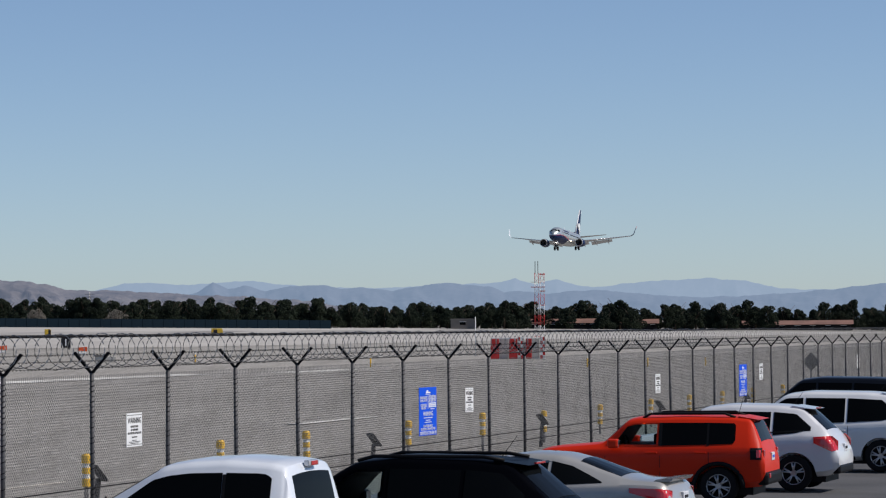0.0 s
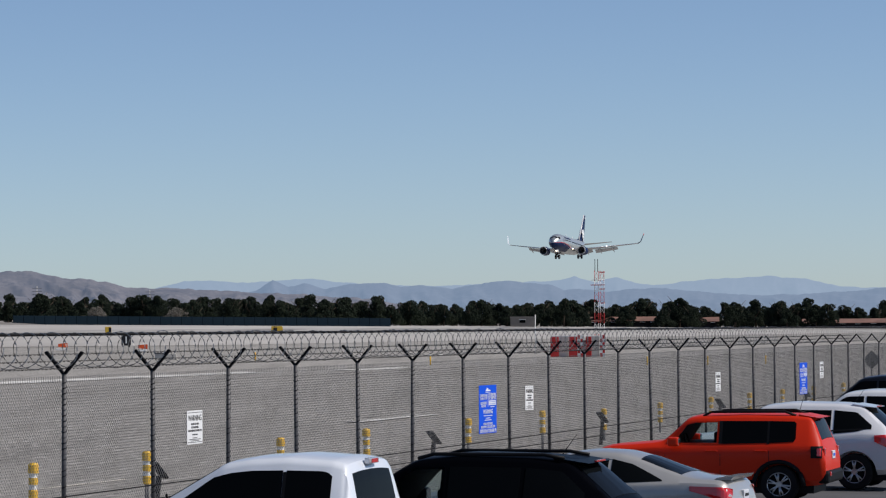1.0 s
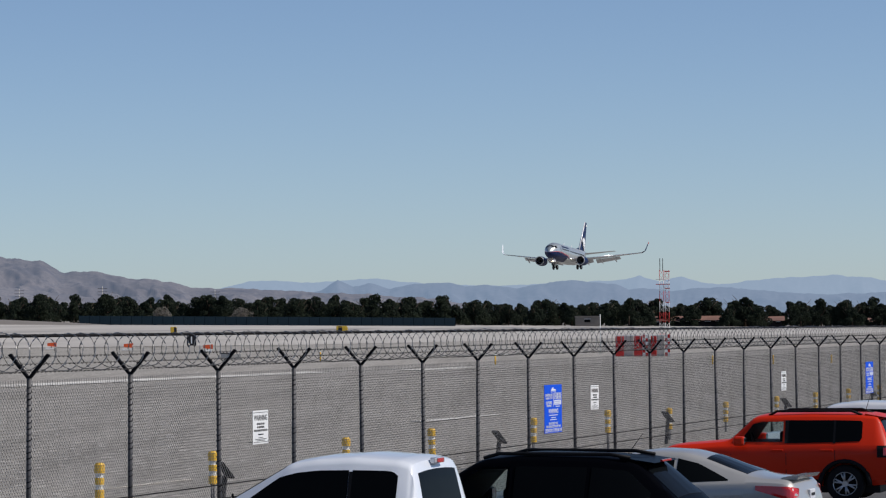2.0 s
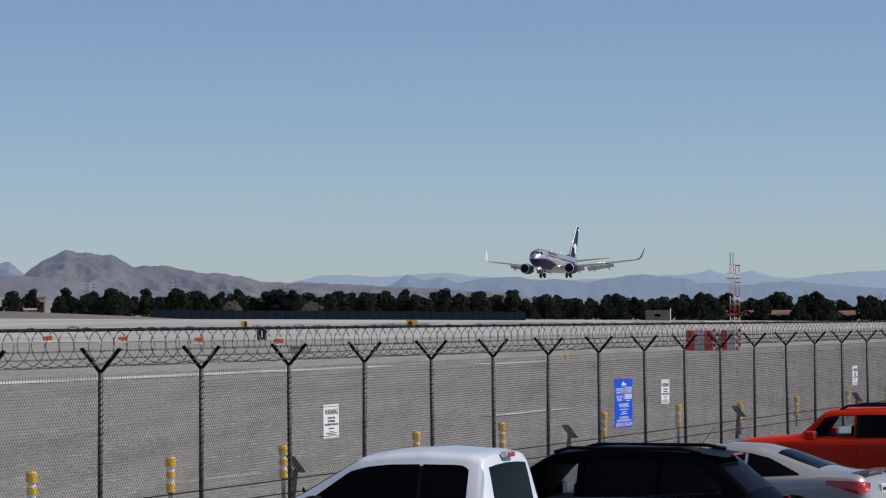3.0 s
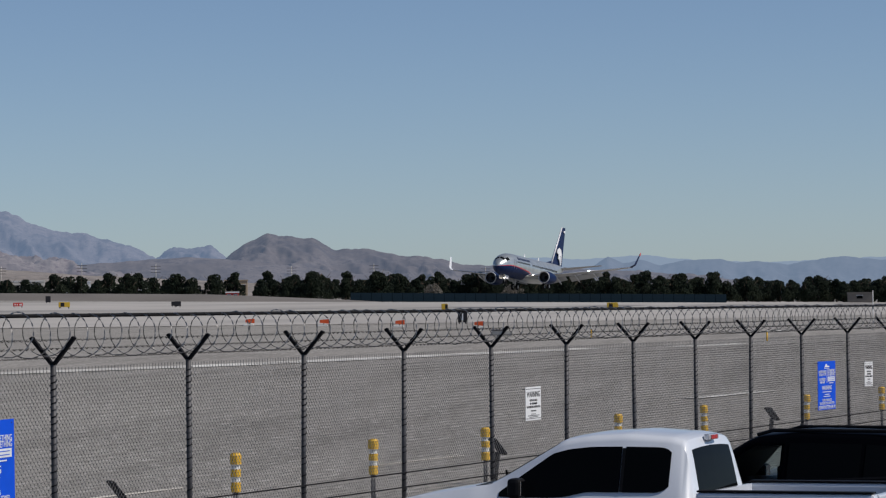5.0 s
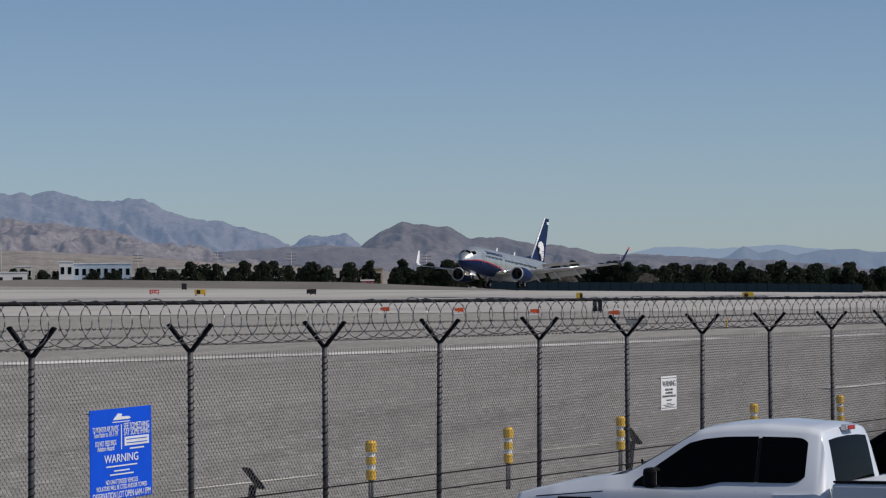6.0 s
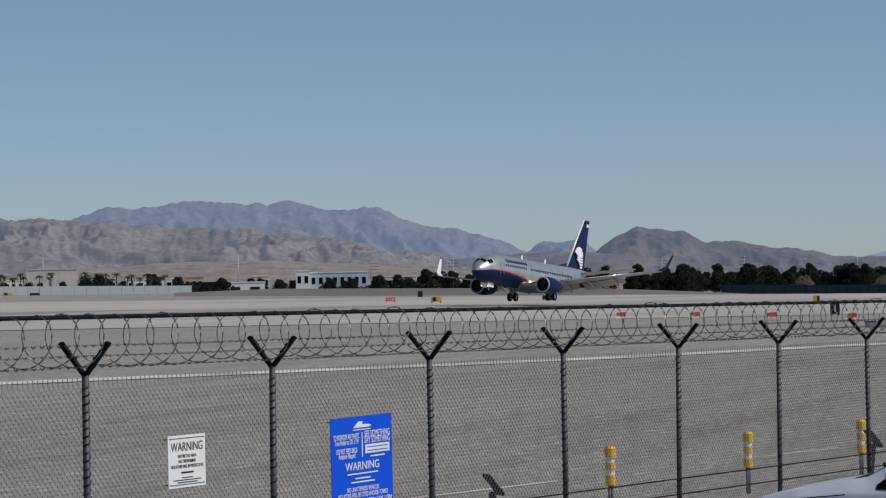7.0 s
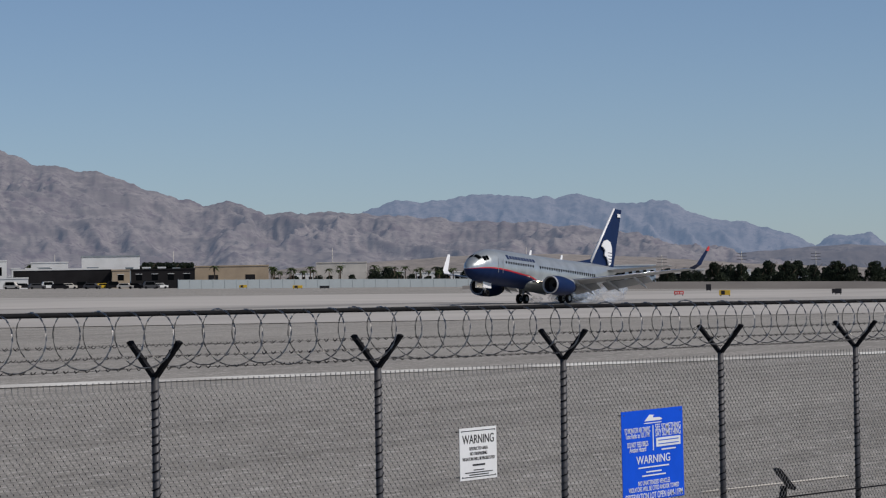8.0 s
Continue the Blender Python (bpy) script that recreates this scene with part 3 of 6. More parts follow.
part("board", prism([(0, 2.32), (0.30, 2.0), (0, 1.68), (-0.30, 2.0)], 1, -0.006, 0), material("weathered_sign", (0.12, 0.115, 0.10), 0.7, 0, 0.15, 3, 20, 0.05), dia)
part("pole", tube([(0, 0.03, -0.1), (0, 0.03, 2.2)], 0.025, 8), STEEL, dia)


# ---- guard posts and tilted panels behind the fence ----
def guard_post():
    g = thing("guard_post", "slim grey steel post with a yellow and white sleeve", "post", None, "guard posts behind the fence")
    for x in (-0.045, 0.045):
        part("leg", tube([(x, 0, -0.05), (x, 0, 0.62)], 0.022, 8), STEEL, g)
    bm = bmesh.new()
    prof = [(0.055, 0.56), (0.075, 0.57), (0.075, 0.70), (0.062, 0.71), (0.062, 0.78), (0.075, 0.79), (0.075, 0.90), (0.062, 0.91), (0.062, 0.96), (0.085, 0.97), (0.085, 1.10), (0.06, 1.135), (0.0, 1.14)]
    rings = []
    for r, z in prof:
        rings.append([bm.verts.new((r * math.cos(k * math.tau / 10), r * math.sin(k * math.tau / 10), z)) for k in range(10)])
    for a, b in zip(rings, rings[1:]):
        for k in range(10):
            f = bm.faces.new((a[k], a[(k + 1) % 10], b[(k + 1) % 10], b[k]))
            z = f.calc_center_median().z
            f.material_index = 1 if 0.71 < z < 0.785 or 0.905 < z < 0.965 else 0
    part("sleeve", bm, [YELLOW, WHITE], g, "yellow sleeve with white bands")
    return g


def behind(x, off, h=0.0):
    u, v = 42.08 + x, 16.02 + off
    return Matrix.Translation(on_ground(u, v, h)) @ pose(0, 0, 0, 0, 0, ALONG)


gp = guard_post()
stations = [2.65, 7.79, 12.81, 20.0, 25.7, 33.55, 40.6, 47.4, 54.5, 62.0, 68.5, 74.6, 81.1, 88.0]
gp.matrix_basis = behind(stations[0], 5.0, -0.15)
for x in stations[1:]:
    copy_thing(gp, behind(x, 5.0, -0.27 if x > 45 else -0.15) @ pose(0, 0, 0, random.uniform(-1.5, 1.5), random.uniform(-1.5, 1.5), 0))


def solar_panel():
    s = thing("solar_panel", "small dark solar panel on a leaning steel strut", "solar panel", None, "solar panels behind the fence")
    part("strut", tube([(-0.20, 0, -0.05), (0.02, 0, 0.66)], 0.05, 6), DARK_STEEL, s)
    p = part("panel", box((-0.16, -0.02, -0.17), (0.16, 0.02, 0.17), 0.006), PANEL, s)
    p.matrix_basis = pose(0.04, 0.0, 0.76, -38, 0, 42)
    for k in range(1, 5):
        part("cell_line", box((-0.155, -0.023, -0.17 + k * 0.068 - 0.003), (0.155, -0.021, -0.17 + k * 0.068 + 0.003)), DARK_STEEL, p)
    return s


def ground_pipe(u0, u1, v):
    a, b = on_ground(u0, v, 0.018), on_ground(u1, v - 0.1, 0.018)
    p = thing("pipe", "thin white pipe lying on the gravel behind the fence", "pipe", Matrix.Translation(a), "pipes on the gravel")
    part("tube", tube([(0, 0, 0), (b - a) * 0.5, b - a], 0.014, 8), CONCRETE_WALL, p)


ground_pipe(46.3, 51.3, 25.2)
ground_pipe(59.2, 63.8, 25.0)
sp = solar_panel()
panel_at = [-2.3, 11.8, 28.6, 44.6, 60.5, 76.0]
sp.matrix_basis = behind(panel_at[0], 4.4, -0.05)
for x in panel_at[1:]:
    copy_thing(sp, behind(x, 4.4, -0.05))


# ---- airfield furniture ----
def facing(u, v, h=0.0, turn=0.0):
    """A pose on the ground with its front (-y) turned to the viewing lot."""
    p = on_ground(u, v, h)
    return Matrix.Translation(p) @ pose(0, 0, 0, 0, 0, math.degrees(math.atan2(p.y, p.x)) - 90 + turn)


def taxi_sign(u, v, w, h, mat, label):
    s = thing("taxiway_sign", label, "sign", facing(u, v), "taxiway signs")
    part("face", box((-w / 2, -0.1, 0.22), (w / 2, 0.1, 0.22 + h), 0.03), mat, s)
    n = 2 if w < 2 else 3
    for k in range(n):
        x = (k / (n - 1) - 0.5) * (w - 0.3)
        part("leg", box((x - 0.05, -0.05, -0.05), (x + 0.05, 0.05, 0.24)), DARK_STEEL, s)
    return s


RED_SIGN = material("red_sign", (0.55, 0.03, 0.02), 0.4, 0, 0.05, 2, 20, 0)
YEL_SIGN = material("yellow_sign", (0.62, 0.40, 0.03), 0.4, 0, 0.05, 2, 20, 0)
red = taxi_sign(465, 256, 1.5, 0.55, RED_SIGN, "red runway holding sign with white marks beside the taxiway")
for x in (-0.45, -0.1, 0.3, 0.5):
    part("text_bar", box((x - 0.08, -0.112, 0.36), (x + 0.08, -0.1, 0.62)), WHITE, red)
for u, v, w, h in ((733, 402, 1.6, 0.7), (454, 242, 1.7, 0.75), (733, 378, 1.5, 0.6), (733, 366, 1.4, 0.6), (672, 476, 2.4, 0.7), (700, 513, 2.0, 0.7), (456, 243, 1.5, 0.6), (744, 384, 1.6, 0.6), (756, 378, 1.2, 0.6), (530, 180, 1.9, 0.75), (571, 194, 1.9, 0.75)):
    s = taxi_sign(u, v, w, h, YEL_SIGN, "yellow taxiway sign with black marks")
    part("text_bar", box((-w * 0.32, -0.112, 0.30), (w * 0.02, -0.1, 0.15 + h)), INK, s)
for u, v in ((467, 185), (487, 193)):
    s = taxi_sign(u, v, 0.9, 0.75, YEL_SIGN, "small yellow and black edge marker")
    part("text_bar", box((0.05, -0.112, 0.25), (0.43, -0.1, 0.94)), INK, s)
for u, v, w, h in ((588, 317, 1.0, 1.2), (733, 371, 1.9, 0.7), (495, 243, 1.1, 0.8), (672, 468, 2.4, 0.6), (508, 250, 1.0, 0.7), (751, 380, 1.2, 0.6)):
    taxi_sign(u, v, w, h, INK, "black back of a taxiway sign")
dist = thing("distance_sign", "black distance-remaining board with a white figure beside the runway", "sign", facing(298.9, 116.6))
part("board", box((-0.45, -0.12, 0.15), (0.45, 0.12, 1.2), 0.03), INK, dist)
part("text_bar", box((-0.06, -0.135, 0.35), (0.06, -0.118, 1.0)), SIGN_WHITE, dist)
for x in (-0.3, 0.3):
    part("leg", box((x - 0.05, -0.05, -0.05), (x + 0.05, 0.05, 0.2)), DARK_STEEL, dist)


def barricade(m):
    b = thing("barricade", "low orange barricade with a white base on the airfield", "barricade", m, "orange barricades")
    part("base", box((-0.55, -0.2, 0), (0.35, 0.2, 0.14), 0.03), WHITE, b)
    part("flag", prism([(-0.35, 0.30), (0.45, 0.22), (0.45, 0.62), (-0.35, 0.55)], 1, -0.03, 0.03), ORANGE, b, "orange flag board")
    part("stand", tube([(0.0, 0.04, 0.1), (0.0, 0.04, 0.6)], 0.03, 6), DARK_STEEL, b)
    return b


bc = barricade(facing(269.1, 125.1))
for u, v in ((271, 118.8), (269.5, 111.0), (266.2, 102.4)):
    copy_thing(bc, facing(u, v))
hut = thing("junction_box", "low pale grey equipment box on the gravel", "equipment box", facing(223, 84))
part("body", box((-0.75, -0.4, 0.0), (0.75, 0.4, 0.42), 0.03), CONCRETE_WALL, hut)
part("lid", box((-0.8, -0.45, 0.42), (0.1, 0.45, 0.50), 0.02), STEEL, hut)
for k, (u, v) in enumerate(((196, 60), (262, 76), (103, 31.5))):
    strip("caliche_patch", u - 7 + 2 * k, u + 8 - k, v - 0.8 + 0.5 * (k == 2), v + 0.9 - 0.6 * (k == 2), 0.03, LINE, "pale caliche patch on the gravel", "ground patch", 5)


def marker(u, v):
    p = thing("edge_marker", "thin yellow marker stake on the gravel", "marker", facing(u, v), "marker stakes")
    part("stake", tube([(0, 0, -0.05), (0, 0, 0.62)], 0.05, 6), YELLOW, p)
    part("cap", tube([(0, 0, 0.62), (0, 0, 0.70)], 0.06, 6), WHITE, p)


for u, v in ((222, 77), (214, 62), (226, 50), (232, 47), (238, 44)):
    marker(u, v)

# localiser huts with red and white panels, and the lattice mast behind them
shed = thing("equipment_shelter", "equipment shelter with red and white warning panels on the airfield", "shelter", facing(263, 66.0))
H_S = 1.62
for x0, x1, d, mat in ((-0.13, 0.55, 0.0, RED), (0.57, 1.33, 0.3, CONCRETE_WALL), (1.35, 2.03, 0.0, RED), (2.72, 3.18, 0.8, RED), (3.20, 3.82, 0.3, CONCRETE_WALL)):
    part("panel", box((x0, d, 0.0), (x1, d + 0.12, H_S), 0.02), mat, shed)
part("cabinet", box((0.0, 0.9, 0.0), (3.7, 2.0, H_S - 0.25), 0.03), CONCRETE_WALL, shed)
part("beam", box((-0.1, 0.3, H_S + 0.003), (4.1, 0.45, H_S + 0.07)), WHITE, shed)
for x0 in (2.06, 2.30, 3.86, 4.06):
    for k in range(6):
        z = k * 0.29
        part("post_band", box((x0, 0.0, z), (x0 + 0.19, 0.2, z + 0.285)), (RED, WHITE)[(k + (x0 in (2.06, 4.06))) % 2], shed)


def mast(m, height, top, label):
    t = thing("lattice_mast", label, "mast", m, "lattice masts")
    for k in range(int(height / 0.9)):
        z0, z1 = k * 0.9, (k + 1) * 0.9
        bm = bmesh.new()
        w = 0.17
        c = [(-w, -w), (w, -w), (w, w), (-w, w)]
        for i in range(4):
            a, b = c[i], c[(i + 1) % 4]
            add_tube(bm, [(*a, z0), (*a, z1)], 0.021, 4)
            add_tube(bm, [(*a, z0), (*b, (z0 + z1) / 2)], 0.011, 3)
            add_tube(bm, [(*b, (z0 + z1) / 2), (*a, z1)], 0.011, 3)
        part("mast_section", bm, RED if k % 2 else WHITE, t)
    if top:
        part("platform", box((-0.50, -0.3, 5.95), (0.72, 0.3, 6.01)), RED, t)
        part("rail", tube([(-0.48, -0.28, 6.40), (0.70, -0.28, 6.40)], 0.025, 5), WHITE, t)
        for x in (-0.12, 0.12):
            part("antenna", tube([(x, 0, height - 0.2), (x, 0, height + 0.9)], 0.03, 5), DARK_STEEL, t)
    else:
        for z in (4.4, 5.6, 7.05):
            part("obstruction_lamp", box((-0.22, -0.08, z), (0.25, 0.08, z + 0.09)), RED, t)
    return t


mast(facing(280.8, 66.5), 7.3, True, "tall red and white lattice mast with a small platform")
mast(facing(281.8, 66.25), 7.3, False, "slim red and white lattice mast with lamps")
thin = thing("antenna_pole", "thin pale antenna pole beside the shelters", "pole", facing(283, 72.5))
part("shaft", tube([(0, 0, 0), (0, 0, 3.4)], 0.05, 6, 0.03), WHITE, thin)
part("foot", box((-0.2, -0.2, 0), (0.2, 0.2, 0.1)), CONCRETE_WALL, thin)
# ---- far side of the airfield: screens, sheds, houses, trees ----
def bearing(az, d, h=0.0):
    x, y = -math.sin(radians(az)) * d, math.cos(radians(az)) * d
    return Vector((x, y, ground_z(x, y) + h))


def far_building(name, label, category, az0, az1, d, height, mat, roof_mat=None, depth=14.0, windows=0, doors=0, base=0.0, gable=0.0, kind=""):
    """A building seen across the field: walls, parapet or roof, and openings, turned towards the lot."""
    mid = bearing((az0 + az1) / 2, d)
    w = abs(az0 - az1) * math.pi / 180 * d
    b = thing(name, label, category, Matrix.Translation(mid) @ pose(0, 0, 0, 0, 0, (az0 + az1) / 2), kind=kind)
    h0 = base - 0.6
    part("wall", box((-w / 2, 0, h0), (w / 2, depth, height), 0.05), mat, b)
    rm = roof_mat or mat
    if gable:
        part("roof", prism([(-0.8, height + 0.003), (depth + 0.8, height + 0.003), (depth / 2, height + gable)], 0, -w / 2 - 0.8, w / 2 + 0.8), rm, b)
    else:
        part("parapet", box((-w / 2 - 0.15, -0.15, height + 0.003), (w / 2 + 0.15, depth + 0.15, height + 0.35)), rm, b)
    for k in range(windows):
        x = (k + 0.5) / windows * w - w / 2
        ww = min(1.6, w / windows * 0.5)
        win = part("window", box((x - ww / 2, -0.06, height * 0.45), (x + ww / 2, 0.02, height * 0.78)), DARK_GLASS, b)
        part("frame", box((x - ww / 2 - 0.1, -0.04, height * 0.78), (x + ww / 2 + 0.1, 0.03, height * 0.78 + 0.12)), WHITE, win)
    for k in range(doors):
        x = (k + 0.5) / doors * w - w / 2
        part("door", box((x - 1.5, -0.06, h0), (x + 1.5, 0.02, height * 0.6)), DARK_WALL, b)
    return b


DARK_GLASS = glass_dark("far_glass")


def screen(name, label, az0, az1, d0, d1, height, mat, n=24, base=-0.4):
    """A long screen wall of panels between two bearings."""
    s = thing(name, label, "wall")
    for k in range(n):
        a, b = bearing(az0 + (az1 - az0) * k / n, d0 + (d1 - d0) * k / n), bearing(az0 + (az1 - az0) * (k + 0.985) / n, d0 + (d1 - d0) * (k + 0.985) / n)
        ln = (b - a).length
        ang = math.degrees(math.atan2(b.y - a.y, b.x - a.x))
        p = part("panel", box((0, -0.08, base), (ln, 0.08, height)), mat, s)
        p.matrix_basis = Matrix.Translation(a) @ pose(0, 0, 0, 0, 0, ang)
        part("post", box((-0.12, -0.16, base), (0.12, -0.08, height + 0.12)), mat, p)
    return s


screen("screen_fence", "long dark blue-grey screened fence before the trees", 8.3, 1.92, 800, 870, 2.15, SCREEN, 36)
screen("blast_fence", "pale blue-grey slatted blast fence at the field's edge", 22.43, 17.3, 850, 960, 2.3, GREY_WALL, 26)
far_building("hangar", "long low dark hangar with an open front", "building", 25.20, 23.55, 905, 4.9, DARK_WALL, WHITE_WALL, 25, 0, 3)
far_building("annex", "tan stucco annex between dark hangars", "building", 23.54, 23.24, 903, 4.7, TAN, None, 20, 1)
far_building("hangar", "dark hangar with a pale parapet", "building", 23.22, 22.14, 905, 4.9, DARK_WALL, None, 25, 4)
far_building("shed", "low white shed beside the hangars", "building", 25.5, 24.95, 880, 2.6, WHITE_WALL, None, 8, 0, 1)
far_building("warehouse", "long tan warehouse behind the blast fence", "building", 22.14, 20.89, 1050, 6.4, TAN, None, 20, 0, 2)
far_building("terminal", "white low terminal building with a flat roof", "building", 24.90, 24.28, 1050, 7.6, WHITE_WALL, None, 20, 3)
far_building("office_block", "white office block with a grey flank and roof edge", "building", 24.05, 23.07, 1060, 9.6, WHITE_WALL, GREY_WALL, 20, 0)
far_building("store", "white commercial building among palms", "building", 20.08, 19.22, 1080, 7.6, CONCRETE_WALL, None, 18, 0)
far_building("tower_block", "plain white block at the field's edge", "building", 26.3, 25.31, 1050, 8.0, WHITE_WALL, None, 18, 4)
far_building("house", "white two-storey house beside the glazed hall", "building", 15.53, 15.29, 1100, 7.0, WHITE_WALL, None, 12, 2)
far_building("glass_hall", "pale blue glazed hall with a white roof edge", "building", 15.29, 14.31, 1110, 6.6, material("pale_blue_cladding", (0.42, 0.52, 0.62), 0.4, 0, 0.08, 0.2, 3, 0), WHITE_WALL, 18, 8)
far_building("low_shed", "long low white shed", "building", 16.72, 16.06, 1050, 3.2, WHITE_WALL, None, 9, 0, 2)
far_building("low_shed", "long low dark shed", "building", 17.32, 16.72, 1060, 3.2, DARK_WALL, None, 9)
far_building("roadside_store", "white flat-roofed store with a bright fascia", "building", 18.4, 17.6, 1120, 4.6, WHITE_WALL, None, 12, 5)
far_building("roadside_store", "white flat-roofed store behind scattered trees", "building", 13.2, 12.7, 1150, 5.2, WHITE_WALL, None, 12, 3)
far_building("roadside_store", "small white store behind scattered trees", "building", 12.0, 11.75, 1050, 3.0, WHITE_WALL, None, 12, 1)
far_building("block_house", "brown block house with pale pilasters", "building", 10.44, 10.05, 1000, 5.2, TAN, None, 12, 3)
far_building("checkered_van_shed", "small red and white checkered shed on the field", "building", 10.42, 10.2, 860, 1.9, RED, WHITE, 3, 2)
far_building("cottage", "pale cottage with roof units under dark pines", "building", -0.12, -0.53, 920, 2.5, EARTH, None, 10, 1)
# house walls take the dark wall colour to put in their shade
for az0, az1, d in ((-1.45, -2.62, 992), (-2.66, -3.62, 1002), (-5.1, -6.9, 1040), (0.5, 0.1, 985)):
    far_building("ranch_house", "long low house with a clay-red roof under pines, walls coloured dark for shade", "house", az0, az1, d, 1.7, DARK_WALL, ROOF_RED, 10, 7, 0, 0.0, 1.3)


def berm(name, az0, az1, d, height):
    """A graded earth bank that runs out to nothing at its ends."""
    bm = bmesh.new()
    n = 40
    lines = []
    for f, k in ((-14, 0.0), (-5, 1.0), (5, 1.0), (16, 0.0)):
        row = []
        for i in range(n + 1):
            t = i / n
            s = min(1.0, (1 - t) * 3.2) ** 0.8 * min(1.0, 0.5 + t * 3)
            p = bearing(az0 + (az1 - az0) * t, d + f)
            row.append(bm.verts.new((p.x, p.y, p.z - 0.1 + k * height * s)))
        lines.append(row)
    for a, b in zip(lines, lines[1:]):
        for i in range(n):
            bm.faces.new((a[i], a[i + 1], b[i + 1], b[i]))
    bmesh.ops.recalc_face_normals(bm, faces=bm.faces)
    return tagged(part(name, bm, EARTH, smooth=True), "low graded earth bank at the field's edge", "embankment", kind="structure")


berm("embankment", 17.6, 7.6, 800, 1.75)


def crown_mesh(rx, rz, z0, n, size, seed):
    """Foliage in many small ragged tufts, gathered in domed clumps round the limbs with gaps between them."""
    rnd = random.Random(seed)
    hubs = []
    for k in range(17):
        a, h = k * 2.4 + rnd.uniform(-0.5, 0.5), (k + rnd.uniform(0, 1)) / 17
        rr = rx * (1 - 0.8 * h ** 1.8) * rnd.uniform(0.35, 1.0)
        hubs.append((Vector((math.cos(a) * rr, math.sin(a) * rr, z0 + rz * h * 0.88)), rx * rnd.uniform(0.30, 0.50) * (1 - 0.3 * h)))
    verts, faces = [], []
    for k in range(n):
        c, r = hubs[k % len(hubs)]
        d = Vector((rnd.gauss(0, 1), rnd.gauss(0, 1), rnd.gauss(0.15, 0.9))).normalized()
        p = c + Vector((d.x, d.y, d.z * 0.8)) * r * rnd.uniform(0.72, 1.06)
        s = size * rnd.uniform(0.55, 1.35)
        q = Euler((rnd.uniform(0, 6.3), rnd.uniform(0, 6.3), rnd.uniform(0, 6.3))).to_matrix()
        b = len(verts)
        verts += [p + q @ Vector(o) * s for o in ((-0.5, -0.3, 0), (0.5, -0.35, 0.1), (0.05, 0.55, -0.1), (0.0, 0.0, 0.42))]
        faces += [(b, b + 1, b + 2), (b, b + 3, b + 1), (b + 1, b + 3, b + 2), (b + 2, b + 3, b)]
    me = bpy.data.meshes.new("crown")
    me.from_pydata(verts, [], faces)
    bm = bmesh.new()
    bm.from_mesh(me)
    bpy.data.meshes.remove(me)
    return bm


def trunk_mesh(h, r, lean, limbs, spread, seed):
    rnd = random.Random(seed)
    bm = tube([(0, 0, -0.4), (lean * 0.4, 0, h * 0.45), (lean, 0, h)], r, 7, r * 0.35)
    for k in range(limbs):
        a, z = rnd.uniform(0, math.tau), h * rnd.uniform(0.35, 0.85)
        b = Vector((lean * z / h, 0, z))
        add_tube(bm, [b, b + Vector((math.cos(a), math.sin(a), 0.7)) * spread * 0.5, b + Vector((math.cos(a), math.sin(a), 0.9)) * spread], r * 0.4, 4, 0, r * 0.12)
    return bm


def tree(name, label, kind_of, h, rx, seed, leaf, n, size=0.7, group="trees beyond the airfield"):
    t = thing(name, label, kind_of, None, group)
    part("trunk", trunk_mesh(h * 0.75, 0.20 + h * 0.012, 0.3, 5, rx * 0.8, seed), BARK, t)
    part("crown", crown_mesh(rx, h * 0.84, h * 0.10, n, size, seed), leaf, t)
    return t


def palm_tree(h, seed):
    t = thing("palm_tree", "tall palm with a ragged head of fronds", "palm tree", None, "palms beyond the airfield")
    part("trunk", tube([(0, 0, -0.3), (0.1, 0, h * 0.5), (0.0, 0.1, h)], 0.28, 6, 0.2), BARK, t)
    rnd = random.Random(seed)
    for k in range(15):
        bm = bmesh.new()
        a, e = k * 2.4, rnd.uniform(-0.5, 1.1)
        pts = [Vector((math.cos(a) * s * 2.1, math.sin(a) * s * 2.1, h + math.sin(e) * s * 1.9 - s * s * 1.5)) for s in (0.0, 0.35, 0.7, 1.0)]
        w = Vector((-math.sin(a), math.cos(a), 0))
        for i, (p, q) in enumerate(zip(pts, pts[1:])):
            for sgn in (1, -1):
                k1, k2 = (0.22, 0.34, 0.26)[i], (0.34, 0.26, 0.04)[i]
                bm.faces.new([bm.verts.new(c) for c in (p, q, q + w * sgn * k2 - Vector((0, 0, 0.1)), p + w * sgn * k1 - Vector((0, 0, 0.1)))])
        part("frond", bm, PALM, t)
    return t


pines = [tree("pine_tree", "dark green pine with a dense rounded crown", "tree", 8.0, 3.4, 11, LEAF, 4200, 0.36), tree("pine_tree", "dark green pine with a broad uneven crown", "tree", 7.4, 4.0, 12, LEAF, 4800, 0.36), tree("pine_tree", "dark green pine with a narrow ragged crown", "tree", 8.6, 2.8, 13, LEAF, 3600, 0.34), tree("pine_tree", "low dark green pine with a wide crown", "tree", 6.2, 3.6, 14, LEAF, 3800, 0.36), tree("pine_tree", "dark green pine with a leaning layered crown", "tree", 7.8, 3.7, 15, LEAF, 4400, 0.36), tree("pine_tree", "young dark green pine with a tight crown", "tree", 5.6, 2.5, 16, LEAF, 3000, 0.34)]
rnd = random.Random(5)
spots = []
az = 9.82
while az > -9.0:
    d = 905 + max(0.0, 3.0 - az) * 15 + rnd.uniform(-10, 40)
    gap = 0.10 + rnd.uniform(0, 0.15)
    spots.append((az, d, rnd.uniform(0.78, 1.12) * (1 + max(0.0, 3 - az) * 0.018)))
    if rnd.random() < 0.85:
        spots.append((az + rnd.uniform(-0.1, 0.1), d + rnd.uniform(25, 70), rnd.uniform(0.8, 1.1)))
    az -= gap
